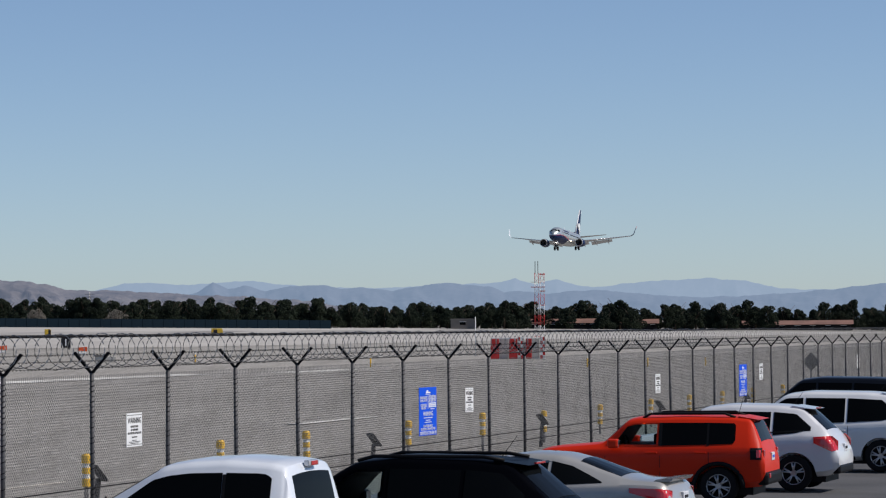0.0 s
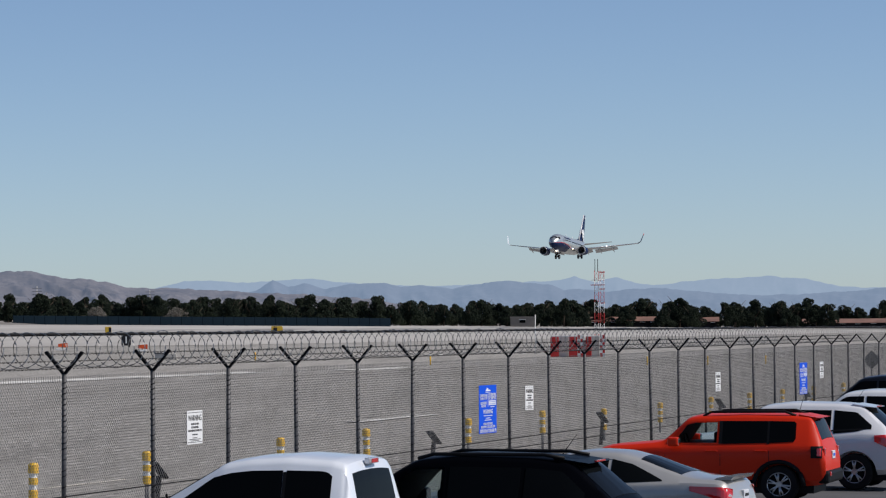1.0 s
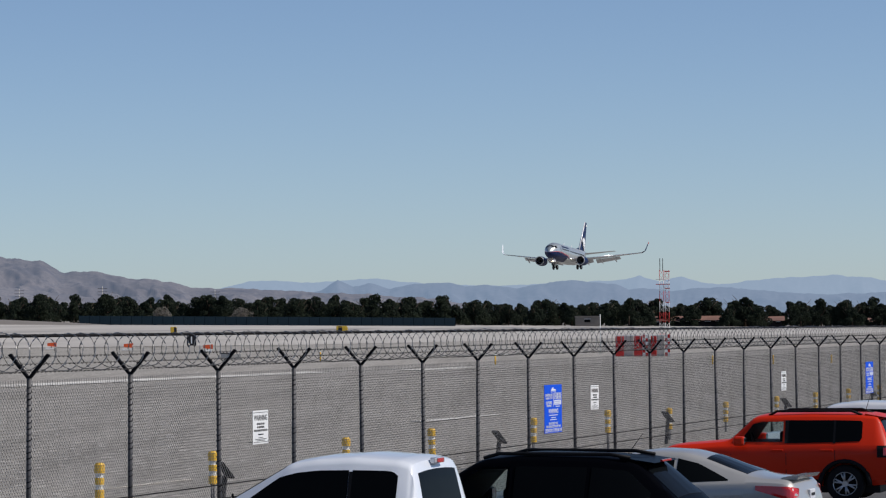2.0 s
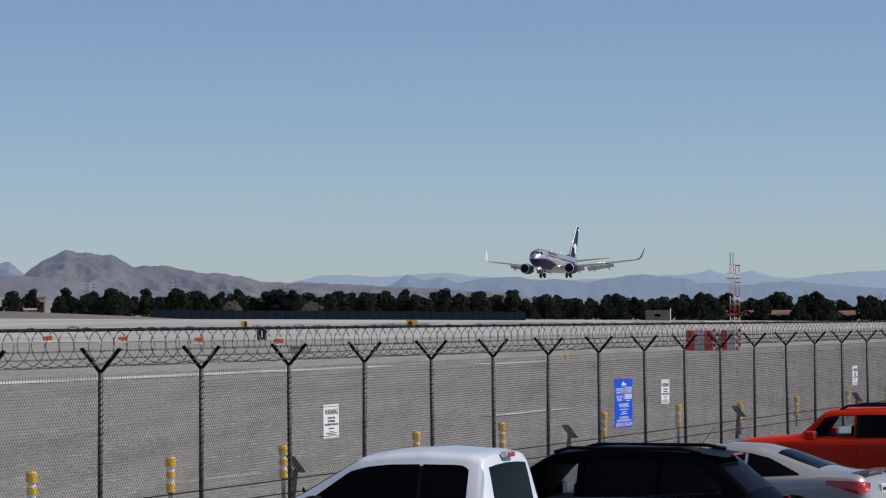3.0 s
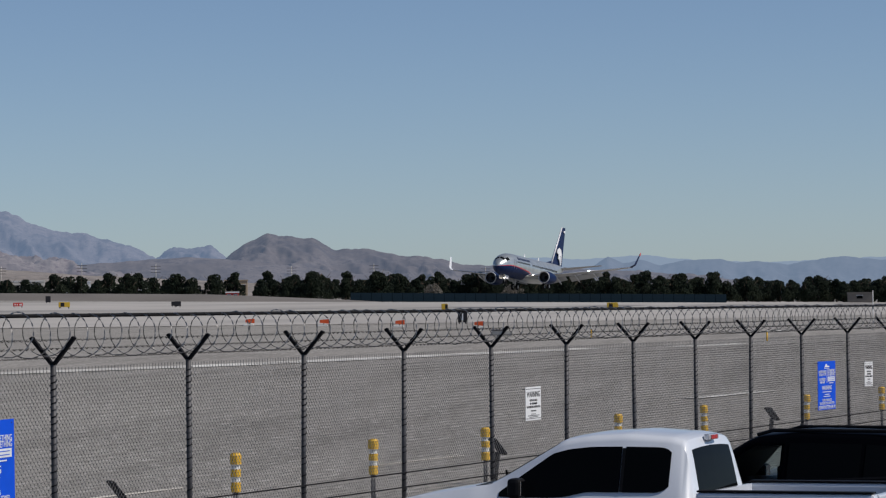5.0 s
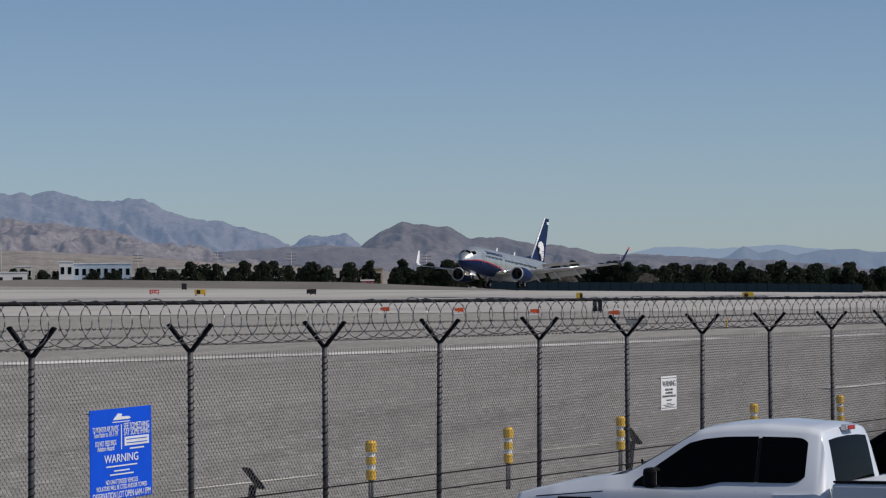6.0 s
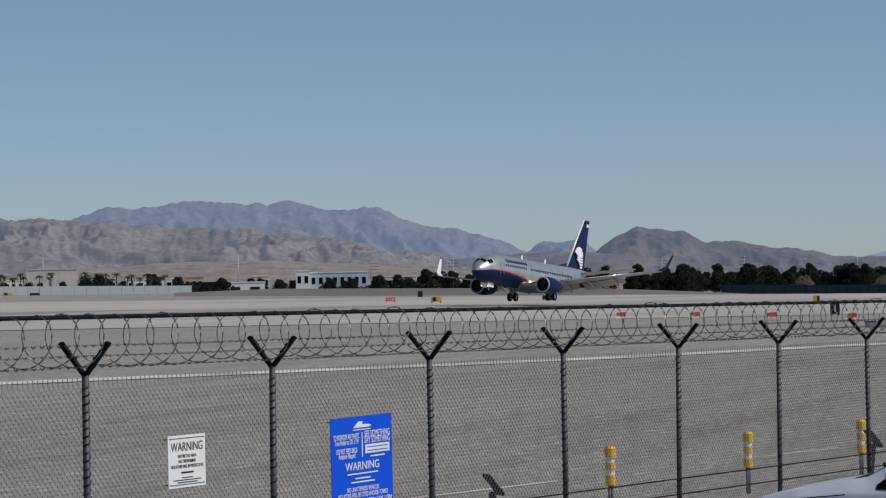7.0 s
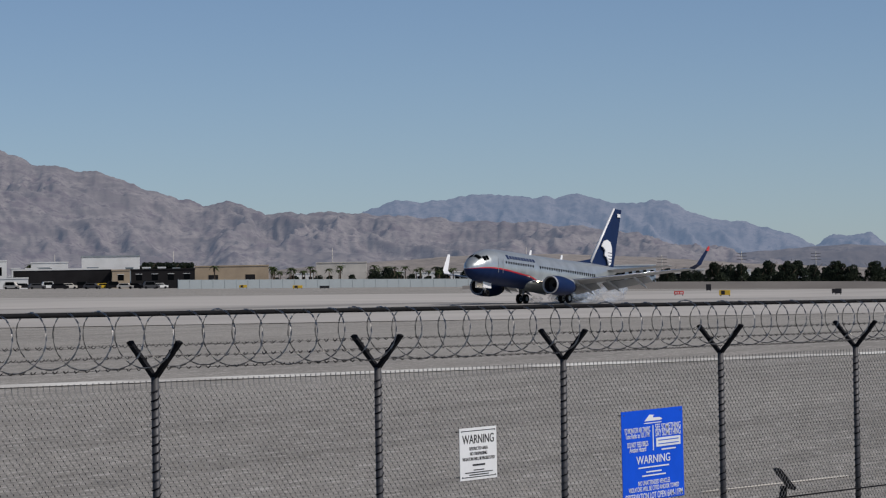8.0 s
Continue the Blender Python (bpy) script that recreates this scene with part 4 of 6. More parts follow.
for k, (az, d, s) in enumerate(spots):
    m = Matrix.Translation(bearing(az, d)) @ pose(0, 0, 0, 0, 0, rnd.uniform(0, 360)) @ Matrix.Diagonal((s, s, s * rnd.uniform(0.9, 1.1), 1))
    src = pines[k % 6] if rnd.random() < 0.6 else pines[rnd.randrange(6)]
    t = copy_thing(src, m)
    t.scale = (s, s, s)
for k, p in enumerate(pines):
    p.matrix_basis = Matrix.Translation(bearing((11.25, 10.62, 10.28, 11.02, 12.1, 12.6)[k], 960))
bush = tree("bare_bush", "pale leafless bush before the pines", "bush", 4.6, 3.2, 21, DRY, 1600, 0.26)
bush.matrix_basis = Matrix.Translation(bearing(6.9, 890))
copy_thing(bush, Matrix.Translation(bearing(5.55, 895)) @ pose(0, 0, 0, 0, 0, 70))
# scattered trees and palms along the far road
small = [tree("street_tree", "dark green street tree with an open crown", "tree", 5.0, 2.4, 31, LEAF, 2200, 0.34), tree("street_tree", "olive green spreading street tree", "tree", 4.2, 2.8, 32, LEAF, 2200, 0.34)]
for k in range(64):
    az = 26.0 - k * 0.235 + rnd.uniform(-0.1, 0.1)
    d = rnd.uniform(1000, 1180)
    s = rnd.uniform(0.7, 1.35) * (1.35 if az < 14.5 else 1.0)
    t = copy_thing(small[k % 2], Matrix.Translation(bearing(az, d)) @ pose(0, 0, 0, 0, 0, rnd.uniform(0, 360)))
    t.scale = (s, s, s)
for az in (22.95, 22.82, 22.68, 22.55, 22.4, 22.25):
    t = copy_thing(small[0], Matrix.Translation(bearing(az, 1090 + rnd.uniform(0, 20))))
    t.scale = (1.5, 1.5, 1.75)
small[0].matrix_basis = Matrix.Translation(bearing(26.6, 1050))
small[1].matrix_basis = Matrix.Translation(bearing(27.0, 1050))
palm = palm_tree(7.5, 41)
palm.matrix_basis = Matrix.Translation(bearing(24.9, 1120))
for k in range(58):
    az = rnd.choice((21.0, 20.6, 20.2, 19.8, 19.4, 18.9, 18.4, 18.0, 22.0, 24.9)) + rnd.uniform(-0.35, 0.35)
    s = rnd.uniform(0.55, 0.85)
    t = copy_thing(palm, Matrix.Translation(bearing(az, rnd.uniform(1030, 1120))) @ pose(0, 0, 0, 0, 0, rnd.uniform(0, 360)))
    t.scale = (s, s, s)


def power_pylon(az, d, h):
    t = thing("utility_mast", "thin grey steel utility mast on the skyline", "mast", Matrix.Translation(bearing(az, d)) @ pose(0, 0, 0, 0, 0, az), "utility masts")
    part("shaft", tube([(0, 0, -0.5), (0, 0, h)], 0.20, 6, 0.09), CONCRETE_WALL, t)
    for z in (0.93, 0.84, 0.75) if az < 15 else ():
        part("crossarm", box((-1.6, -0.1, h * z), (1.6, 0.1, h * z + 0.15)), STEEL, t)


for az, d, h in ((12.85, 1080, 11), (11.6, 1100, 11), (14.2, 1100, 10), (16.5, 1120, 13), (19.8, 1120, 13), (22.5, 1120, 12), (9.3, 1150, 11), (7.9, 1150, 12), (24.5, 1120, 11), (6.0, 1150, 11)):
    power_pylon(az, d, h)


# vehicles parked by the hangars: small, but each its own
def far_car(az, d, col, big):
    c = thing("parked_car", "parked car beside the far hangars", "car", Matrix.Translation(bearing(az, d)) @ pose(0, 0, 0, 0, 0, az + rnd.uniform(-25, 25)), "cars by the hangars")
    h = 1.9 if big else 1.45
    part("body", prism([(-2.2, 0.3), (2.2, 0.3), (2.2, 0.85), (1.3, 0.95), (0.8, h), (-1.5, h), (-2.1, 0.95)], 1, -0.85, 0.85), col, c)
    part("window", prism([(-1.6, 1.0), (1.05, 1.0), (0.7, h - 0.1), (-1.4, h - 0.1)], 1, -0.87, -0.851), DARK_GLASS, c)
    for x in (-1.4, 1.4):
        part("wheel", tube([(x, -0.9, 0.33), (x, -0.6, 0.33)], 0.33, 10), BLACK, c)


for k in range(14):
    far_car(25.2 - 0.19 * k + rnd.uniform(-0.05, 0.05), 868 + rnd.uniform(-8, 8), (CONCRETE_WALL, DARK_STEEL, STEEL, WHITE, DARK_STEEL)[k % 5] if k != 8 else YEL_SIGN, k % 3 == 0)

# trailers and plant behind the hangars, their tops above the roofs
for k in range(12):
    az = 25.25 - k * 0.25 + rnd.uniform(-0.06, 0.06)
    far_building("trailer", "white box trailer parked behind the hangars", "trailer", az, az - rnd.uniform(0.10, 0.22), 965 + rnd.uniform(0, 20), rnd.uniform(4.9, 5.6), (WHITE_WALL, WHITE_WALL, GREY_WALL)[k % 3], None, 3)

# low roadside blocks strung along the far road
for k in range(16):
    az = 25.6 - k * 0.84 + rnd.uniform(-0.25, 0.25)
    w = rnd.uniform(0.25, 0.7)
    far_building("roadside_block", ("low white roadside block behind trees", "low tan roadside block behind trees", "low grey roadside block behind trees")[k % 3], "building", az, az - w, 1190 + rnd.uniform(0, 60), rnd.uniform(3.5, 6.0), (WHITE_WALL, TAN, CONCRETE_WALL)[k % 3], (WHITE_WALL, None, WHITE_WALL)[k % 3], 12, rnd.randrange(2, 6))
# ---- parked vehicles ----
def paint(name, colour, flake=0.0, rough=0.35, coat=0.8, spec=0.5):
    return material(name, colour, rough, flake, 0.03, 0.8, 60, 0.0, coat=coat, spec=spec)


GLASS = glass_dark("tinted_glass")
CLEAR = clear_glass("side_glass", (0.72, 0.80, 0.80))
TRIM = material("black_trim", (0.008, 0.008, 0.009), 0.55, 0, 0.1, 4, 40, 0.02, spec=0.12)
ALLOY = material("alloy_rim", (0.55, 0.55, 0.56), 0.3, 0.8, 0.05, 4, 40, 0)
CHROME = material("chrome", (0.7, 0.7, 0.72), 0.12, 1.0, 0.02, 4, 40, 0)
LAMP_RED = material("red_lens", (0.62, 0.015, 0.015), 0.15, 0, 0.1, 6, 60, 0.0, coat=1.0)
LAMP_CLEAR = material("clear_lens", (0.6, 0.6, 0.62), 0.1, 0.3, 0.1, 6, 60, 0.0, coat=1.0)
PLATE = material("plate_white", (0.6, 0.62, 0.66), 0.5, 0, 0.05, 10, 60, 0)


class Shell:
    """The skin of a car from stations along its length: x, underside, belt, top, half width at the belt and at the top."""

    def __init__(self, stations, n=72, soft=2):
        s = np.array(sorted(stations))
        self.x = np.unique(np.concatenate([np.linspace(s[0, 0], s[-1, 0], n), s[[0, -1], 0]]))
        p = np.stack([np.interp(self.x, s[:, 0], s[:, k]) for k in range(1, 6)], 1)
        for _ in range(soft):
            q = p.copy()
            q[1:-1] = 0.25 * p[:-2] + 0.5 * p[1:-1] + 0.25 * p[2:]
            p = q
        self.p = p

    def at(self, x):
        return [float(np.interp(x, self.x, self.p[:, k])) for k in range(5)]

    def section(self, x):
        lo, belt, top, w, wt = self.at(x)
        r = min(0.07, max(0.015, (top - belt) * 0.3))
        return [(0.0, lo), (w * 0.80, lo), (w * 0.965, lo + 0.10), (w * 0.995, lo + (belt - lo) * 0.45), (w, lo + (belt - lo) * 0.75), (w * 0.985, belt - 0.04), (w * 0.955, belt),
                (wt + (w * 0.955 - wt) * 0.1, top - r), (wt - r * 0.4, top - r * 0.3), (wt - r * 1.6, top), (wt * 0.5, top + 0.018), (0.0, top + 0.026)]

    def side(self, x, z):
        s = self.section(x)[1:8]
        return float(np.interp(z, [q[1] for q in s], [q[0] for q in s]))

    def top(self, x, y):
        s = self.section(x)[7:][::-1]
        return float(np.interp(abs(y), [q[0] for q in s], [q[1] for q in s]))

    def mesh(self):
        bm = bmesh.new()
        rings = []
        for x in self.x:
            half = self.section(x)
            ring = [bm.verts.new((x, y, z)) for y, z in half] + [bm.verts.new((x, -y, z)) for y, z in half[-2:0:-1]]
            rings.append(ring)
        n = len(rings[0])
        for a, b in zip(rings, rings[1:]):
            for k in range(n):
                bm.faces.new((a[k], a[(k + 1) % n], b[(k + 1) % n], b[k]))
        bm.faces.new(rings[0])
        bm.faces.new(rings[-1])
        bmesh.ops.recalc_face_normals(bm, faces=bm.faces)
        return bm


def sharpen(ob, angle=32):
    ob.data.shade_smooth()
    ob.data.set_sharp_from_angle(angle=radians(angle))
    return ob


def cut(ob, cutters):
    """Takes the shapes in cutters out of ob's mesh for good."""
    for bm in cutters:
        me = bpy.data.meshes.new("cutter")
        bmesh.ops.recalc_face_normals(bm, faces=bm.faces)
        bm.to_mesh(me)
        bm.free()
        tool = bpy.data.objects.new("cutter", me)
        scene.collection.objects.link(tool)
        tool.matrix_basis = ob.parent.matrix_basis @ ob.matrix_basis
        mod = ob.modifiers.new("cut", "BOOLEAN")
        mod.operation, mod.object, mod.solver = "DIFFERENCE", tool, "EXACT"
        dg = bpy.context.evaluated_depsgraph_get()
        out = bpy.data.meshes.new_from_object(ob.evaluated_get(dg))
        ob.modifiers.clear()
        ob.data = out
        bpy.data.objects.remove(tool)
    return ob


def side_patch(shell, outline, sign, lift=0.006, thick=0.02, nx=14):
    """A pane or panel that lies on the car's flank: its outline is given in x, z as (x, low, high) columns."""
    bm = bmesh.new()
    outline = sorted(outline)
    xs = np.linspace(outline[0][0], outline[-1][0], nx)
    lo = np.interp(xs, [o[0] for o in outline], [o[1] for o in outline])
    hi = np.interp(xs, [o[0] for o in outline], [o[2] for o in outline])
    rows = []
    for x, a, b in zip(xs, lo, hi):
        rows.append([bm.verts.new((x, sign * (shell.side(x, a + (b - a) * k / 4) + lift), a + (b - a) * k / 4)) for k in range(5)])
    for p, q in zip(rows, rows[1:]):
        for k in range(4):
            bm.faces.new((p[k], q[k], q[k + 1], p[k + 1]))
    r = bmesh.ops.extrude_face_region(bm, geom=list(bm.faces))
    for v in [g for g in r["geom"] if isinstance(g, bmesh.types.BMVert)]:
        v.co.y -= sign * thick
    bmesh.ops.recalc_face_normals(bm, faces=bm.faces)
    return bm


def top_patch(shell, x0, x1, y0, y1, inset=0.0, lift=0.006, thick=0.02, nx=10, ny=8):
    """A screen or lid that lies on the car's upper side; inset narrows it at x1."""
    bm = bmesh.new()
    rows = []
    for i in range(nx + 1):
        t = i / nx
        x = x0 + (x1 - x0) * t
        rows.append([bm.verts.new((x, y, shell.top(x, y) + lift)) for y in np.linspace(y0 + inset * t, y1 - inset * t, ny + 1)])
    for p, q in zip(rows, rows[1:]):
        for k in range(ny):
            bm.faces.new((p[k], q[k], q[k + 1], p[k + 1]))
    r = bmesh.ops.extrude_face_region(bm, geom=list(bm.faces))
    for v in [g for g in r["geom"] if isinstance(g, bmesh.types.BMVert)]:
        v.co.z -= thick
    bmesh.ops.recalc_face_normals(bm, faces=bm.faces)
    return bm


def add_wheels(car, xs, track, r, spokes=5, rim=ALLOY, w=0.22):
    for x in xs:
        for sign in (1, -1):
            bm = bmesh.new()
            prof = [(r * 0.64, -w / 2), (r * 0.93, -w / 2), (r, -w * 0.36), (r, w * 0.36), (r * 0.93, w / 2), (r * 0.64, w / 2), (r * 0.62, w * 0.3)]
            rings = [[bm.verts.new((q * math.cos(k * math.tau / 28), y, q * math.sin(k * math.tau / 28))) for k in range(28)] for q, y in prof]
            for a, b in zip(rings, rings[1:]):
                for k in range(28):
                    bm.faces.new((a[k], a[(k + 1) % 28], b[(k + 1) % 28], b[k]))
            bmesh.ops.recalc_face_normals(bm, faces=bm.faces)
            wheel = part("wheel", bm, BLACK, car)
            wheel.matrix_basis = pose(x, sign * (track - w / 2), r)
            sharpen(wheel)
            y = sign * w * 0.36
            bm = bmesh.new()
            add_tube(bm, [(0, y * 0.4, 0), (0, y * 1.15, 0)], r * 0.17, 12)
            pts = [(r * 0.62 * math.cos(k * math.tau / 28), y * 1.1, r * 0.62 * math.sin(k * math.tau / 28)) for k in range(28)]
            add_tube(bm, pts, r * 0.035, 5, closed=True)
            for k in range(spokes):
                a = k * math.tau / spokes + 0.3
                for da in (-0.16, 0.16):
                    add_tube(bm, [(r * 0.14 * math.cos(a), y * 1.1, r * 0.14 * math.sin(a)), (r * 0.62 * math.cos(a + da), y * 1.08, r * 0.62 * math.sin(a + da))], r * 0.05, 5)
            part("rim", bm, rim, wheel)
            bm = bmesh.new()
            add_tube(bm, [(0, -y * 0.2, 0), (0, y * 0.1, 0)], r * 0.6, 24)
            part("brake_disc", bm, DARK_STEEL, wheel)


def arches(xs, r, w):
    out = []
    for x in xs:
        for sign in (1, -1):
            out.append(tube([(x, sign * (w - 0.30), r * 0.92), (x, sign * (w + 0.2), r * 0.92)], r * 1.22, 28))
    return out


def car_base(name, label, category, u, v, yaw, shell, col, axles, wheel_r, half_w, spokes=5):
    car = thing(name, label, category, Matrix.Translation(on_ground(u, v, 0.034)) @ pose(0, 0, 0, 0, 0, ALONG + 90 + yaw), "vehicles parked in the viewing lot")
    body = part("body", shell.mesh(), col, car)
    cut(body, arches(axles, wheel_r, half_w))
    sharpen(body)
    add_wheels(car, axles, half_w - 0.02, wheel_r, spokes)
    part("underbody", box((axles[1] - 0.6, -half_w * 0.75, wheel_r * 0.5), (axles[0] + 0.6, half_w * 0.75, wheel_r * 1.6)), TRIM, car)
    return car, body


def mirrors(car, shell, x, z, col):
    for sign in (1, -1):
        y = shell.side(x, z)
        m = part("door_mirror", box((x - 0.10, sign * (y + 0.02), z), (x + 0.10, sign * (y + 0.24), z + 0.17), 0.04), col, car)
        part("mirror_glass", box((x - 0.108, sign * (y + 0.05), z + 0.02), (x - 0.101, sign * (y + 0.21), z + 0.15)), CHROME, m)


def door_lines(body, shell, xs, z0, z1):
    """Shut lines between the doors, as thin dark inlays."""
    for x in xs:
        for sign in (1, -1):
            part("door_gap", side_patch(shell, [(x - 0.006, z0, z1), (x + 0.006, z0, z1)], sign, 0.0015, 0.008, 2), TRIM, body)


def handles(car, shell, xs, z, mat):
    for x in xs:
        for sign in (1, -1):
            y = shell.side(x, z)
            part("door_handle", box((x - 0.11, sign * (y - 0.01), z - 0.016), (x + 0.11, sign * (y + 0.03), z + 0.016), 0.008), mat, car)


def see_through(car, body, outline, front_x):
    """Opens the cabin from side to side at the front doors, with a steering wheel and two seat backs inside."""
    cut(body, [prism(outline, 1, -1.3, 1.3)])
    body.data.materials.append(TRIM)
    xs, zs = [p[0] for p in outline], [p[1] for p in outline]
    for f in body.data.polygons:
        c = f.center
        if abs(c.y) < 0.3 and min(xs) - 0.02 < c.x < max(xs) + 0.02 and min(zs) - 0.02 < c.z < max(zs) + 0.02:
            f.material_index = 1
    z0 = min(z for _, z in outline)
    x0 = min(x for x, _ in outline)
    for y in (0.38, -0.38):
        part("seat_back", box((x0 - 0.02, y - 0.22, z0 - 0.02), (x0 + 0.10, y + 0.22, z0 + 0.20), 0.04), TRIM, car)
    ring = [(front_x + 0.04 * math.sin(k * math.tau / 16), 0.38 + 0.17 * math.cos(k * math.tau / 16), z0 + 0.02 + 0.16 * math.sin(k * math.tau / 16)) for k in range(16)]
    part("steering_wheel", add_tube(bmesh.new(), ring, 0.014, 5, closed=True), TRIM, car)


def suv(name, label, u, v, yaw, col, length, half_w, height, rear_rake, rails, lamp_label, window_trim=None, spokes=5, clear=False):
    """A crossover with a raked tail, side glass in three panes, roof rails and spoiler."""
    L, hb = length / 2, 1.03
    st = [(L, 0.42, 0.72, 0.78, half_w * 0.62, half_w * 0.52), (L - 0.10, 0.30, 0.86, 0.93, half_w * 0.85, half_w * 0.70), (L - 0.5, 0.26, 0.95, 1.02, half_w * 0.95, half_w * 0.76), (L - 1.25, 0.24, hb - 0.04, 1.12, half_w * 0.985, half_w * 0.80),
          (L - 2.05, 0.24, hb, height - 0.06, half_w, half_w * 0.68), (L - 2.6, 0.24, hb, height, half_w, half_w * 0.68), (-L + 1.2, 0.25, hb + 0.04, height - 0.02, half_w, half_w * 0.665), (-L + 0.30 + rear_rake, 0.27, hb + 0.07, height - 0.07, half_w * 0.985, half_w * 0.64),
          (-L + 0.24, 0.30, hb + 0.05, hb + 0.12, half_w * 0.96, half_w * 0.80), (-L + 0.08, 0.34, 0.90, 0.98, half_w * 0.93, half_w * 0.80), (-L, 0.42, 0.70, 0.78, half_w * 0.86, half_w * 0.72)]
    sh = Shell(st)
    ax = (L - 0.92, -L + 0.88)
    car, body = car_base(name, label, "car", u, v, yaw, sh, col, ax, 0.355, half_w, spokes)
    top = height - 0.13
    for sign in (1, -1):
        part("side_window", side_patch(sh, [(L - 1.42, hb + 0.03, hb + 0.06), (L - 1.95, hb + 0.03, top - 0.09), (L - 2.1, hb + 0.03, top - 0.01), (L - 2.48, hb + 0.03, top)], sign), CLEAR if clear else GLASS, car)
        part("side_window", side_patch(sh, [(L - 2.54, hb + 0.03, top), (L - 3.42, hb + 0.06, top - 0.01)], sign), GLASS, car)
        part("side_window", side_patch(sh, [(L - 3.48, hb + 0.06, top - 0.01), (-L + 0.85, hb + 0.10, top - 0.05), (-L + 0.55, hb + 0.17, hb + 0.22)], sign), GLASS, car)
        if window_trim:
            part("window_trim", side_patch(sh, [(L - 1.42, hb + 0.005, hb + 0.028), (-L + 0.55, hb + 0.145, hb + 0.168)], sign, 0.008), window_trim, car)
    if clear:
        see_through(car, body, [(L - 1.60, hb + 0.05), (L - 2.44, hb + 0.05), (L - 2.44, top - 0.03), (L - 2.12, top - 0.04), (L - 1.96, top - 0.12)], L - 1.75)
    part("windscreen", top_patch(sh, L - 1.30, L - 2.0, -half_w * 0.70, half_w * 0.70, half_w * 0.06), GLASS, car)
    part("rear_window", top_patch(sh, -L + 0.27, -L + 0.30 + rear_rake, -half_w * 0.62, half_w * 0.62, half_w * 0.06), GLASS, car)
    sp = part("spoiler", prism([(-L + 0.10 + rear_rake, height - 0.09), (-L + 0.55 + rear_rake, height - 0.02), (-L + 0.5 + rear_rake, height - 0.07)], 1, -half_w * 0.60, half_w * 0.60), col, car)
    part("brake_lamp", box((-L + 0.10 + rear_rake, -0.2, height - 0.085), (-L + 0.13 + rear_rake, 0.2, height - 0.065)), LAMP_RED, sp)
    if rails:
        for sign in (1, -1):
            y = sign * half_w * 0.60
            part("roof_rail", tube([(L - 2.1, y, height - 0.04), (L - 2.3, y, height + 0.014), (-L + 1.1, y, height + 0.01), (-L + 0.85, y, height - 0.03)], 0.022, 8), TRIM, car)
    for sign in (1, -1):
        part("tail_lamp", side_patch(sh, [(-L + 0.03, 0.80, 0.98), (-L + 0.14, 0.78, 1.08), (-L + 0.48, 0.94, 1.06)], sign, 0.012), LAMP_RED, car, lamp_label)
        part("headlamp", side_patch(sh, [(L - 0.55, 0.80, 0.88), (L - 0.16, 0.70, 0.86)], sign, 0.010), LAMP_CLEAR, car)
    part("rear_bumper", box((-L - 0.02, -half_w * 0.80, 0.34), (-L + 0.22, half_w * 0.80, 0.52), 0.05), TRIM, car)
    pl = part("number_plate", box((-L - 0.006, -0.16, 0.76), (-L + 0.06, 0.16, 0.91), 0.008), PLATE, car)
    part("plate_bar", box((-L - 0.010, -0.11, 0.81), (-L - 0.005, 0.11, 0.86)), INK, pl)
    mirrors(car, sh, L - 1.62, hb + 0.02, col)
    door_lines(body, sh, (L - 1.5, L - 2.51, L - 3.5), 0.42, hb - 0.02)
    handles(car, sh, (L - 2.36, L - 3.34), hb - 0.12, col)
    part("sill_trim", side_patch(sh, [(L - 1.35, 0.27, 0.36), (-L + 1.45, 0.27, 0.36)], 1, 0.006), TRIM, car)
    part("aerial", tube([(-L + 1.0, 0.1, height), (-L + 0.82, 0.1, height + 0.24)], 0.006, 5, 0.003), TRIM, car)
    return car


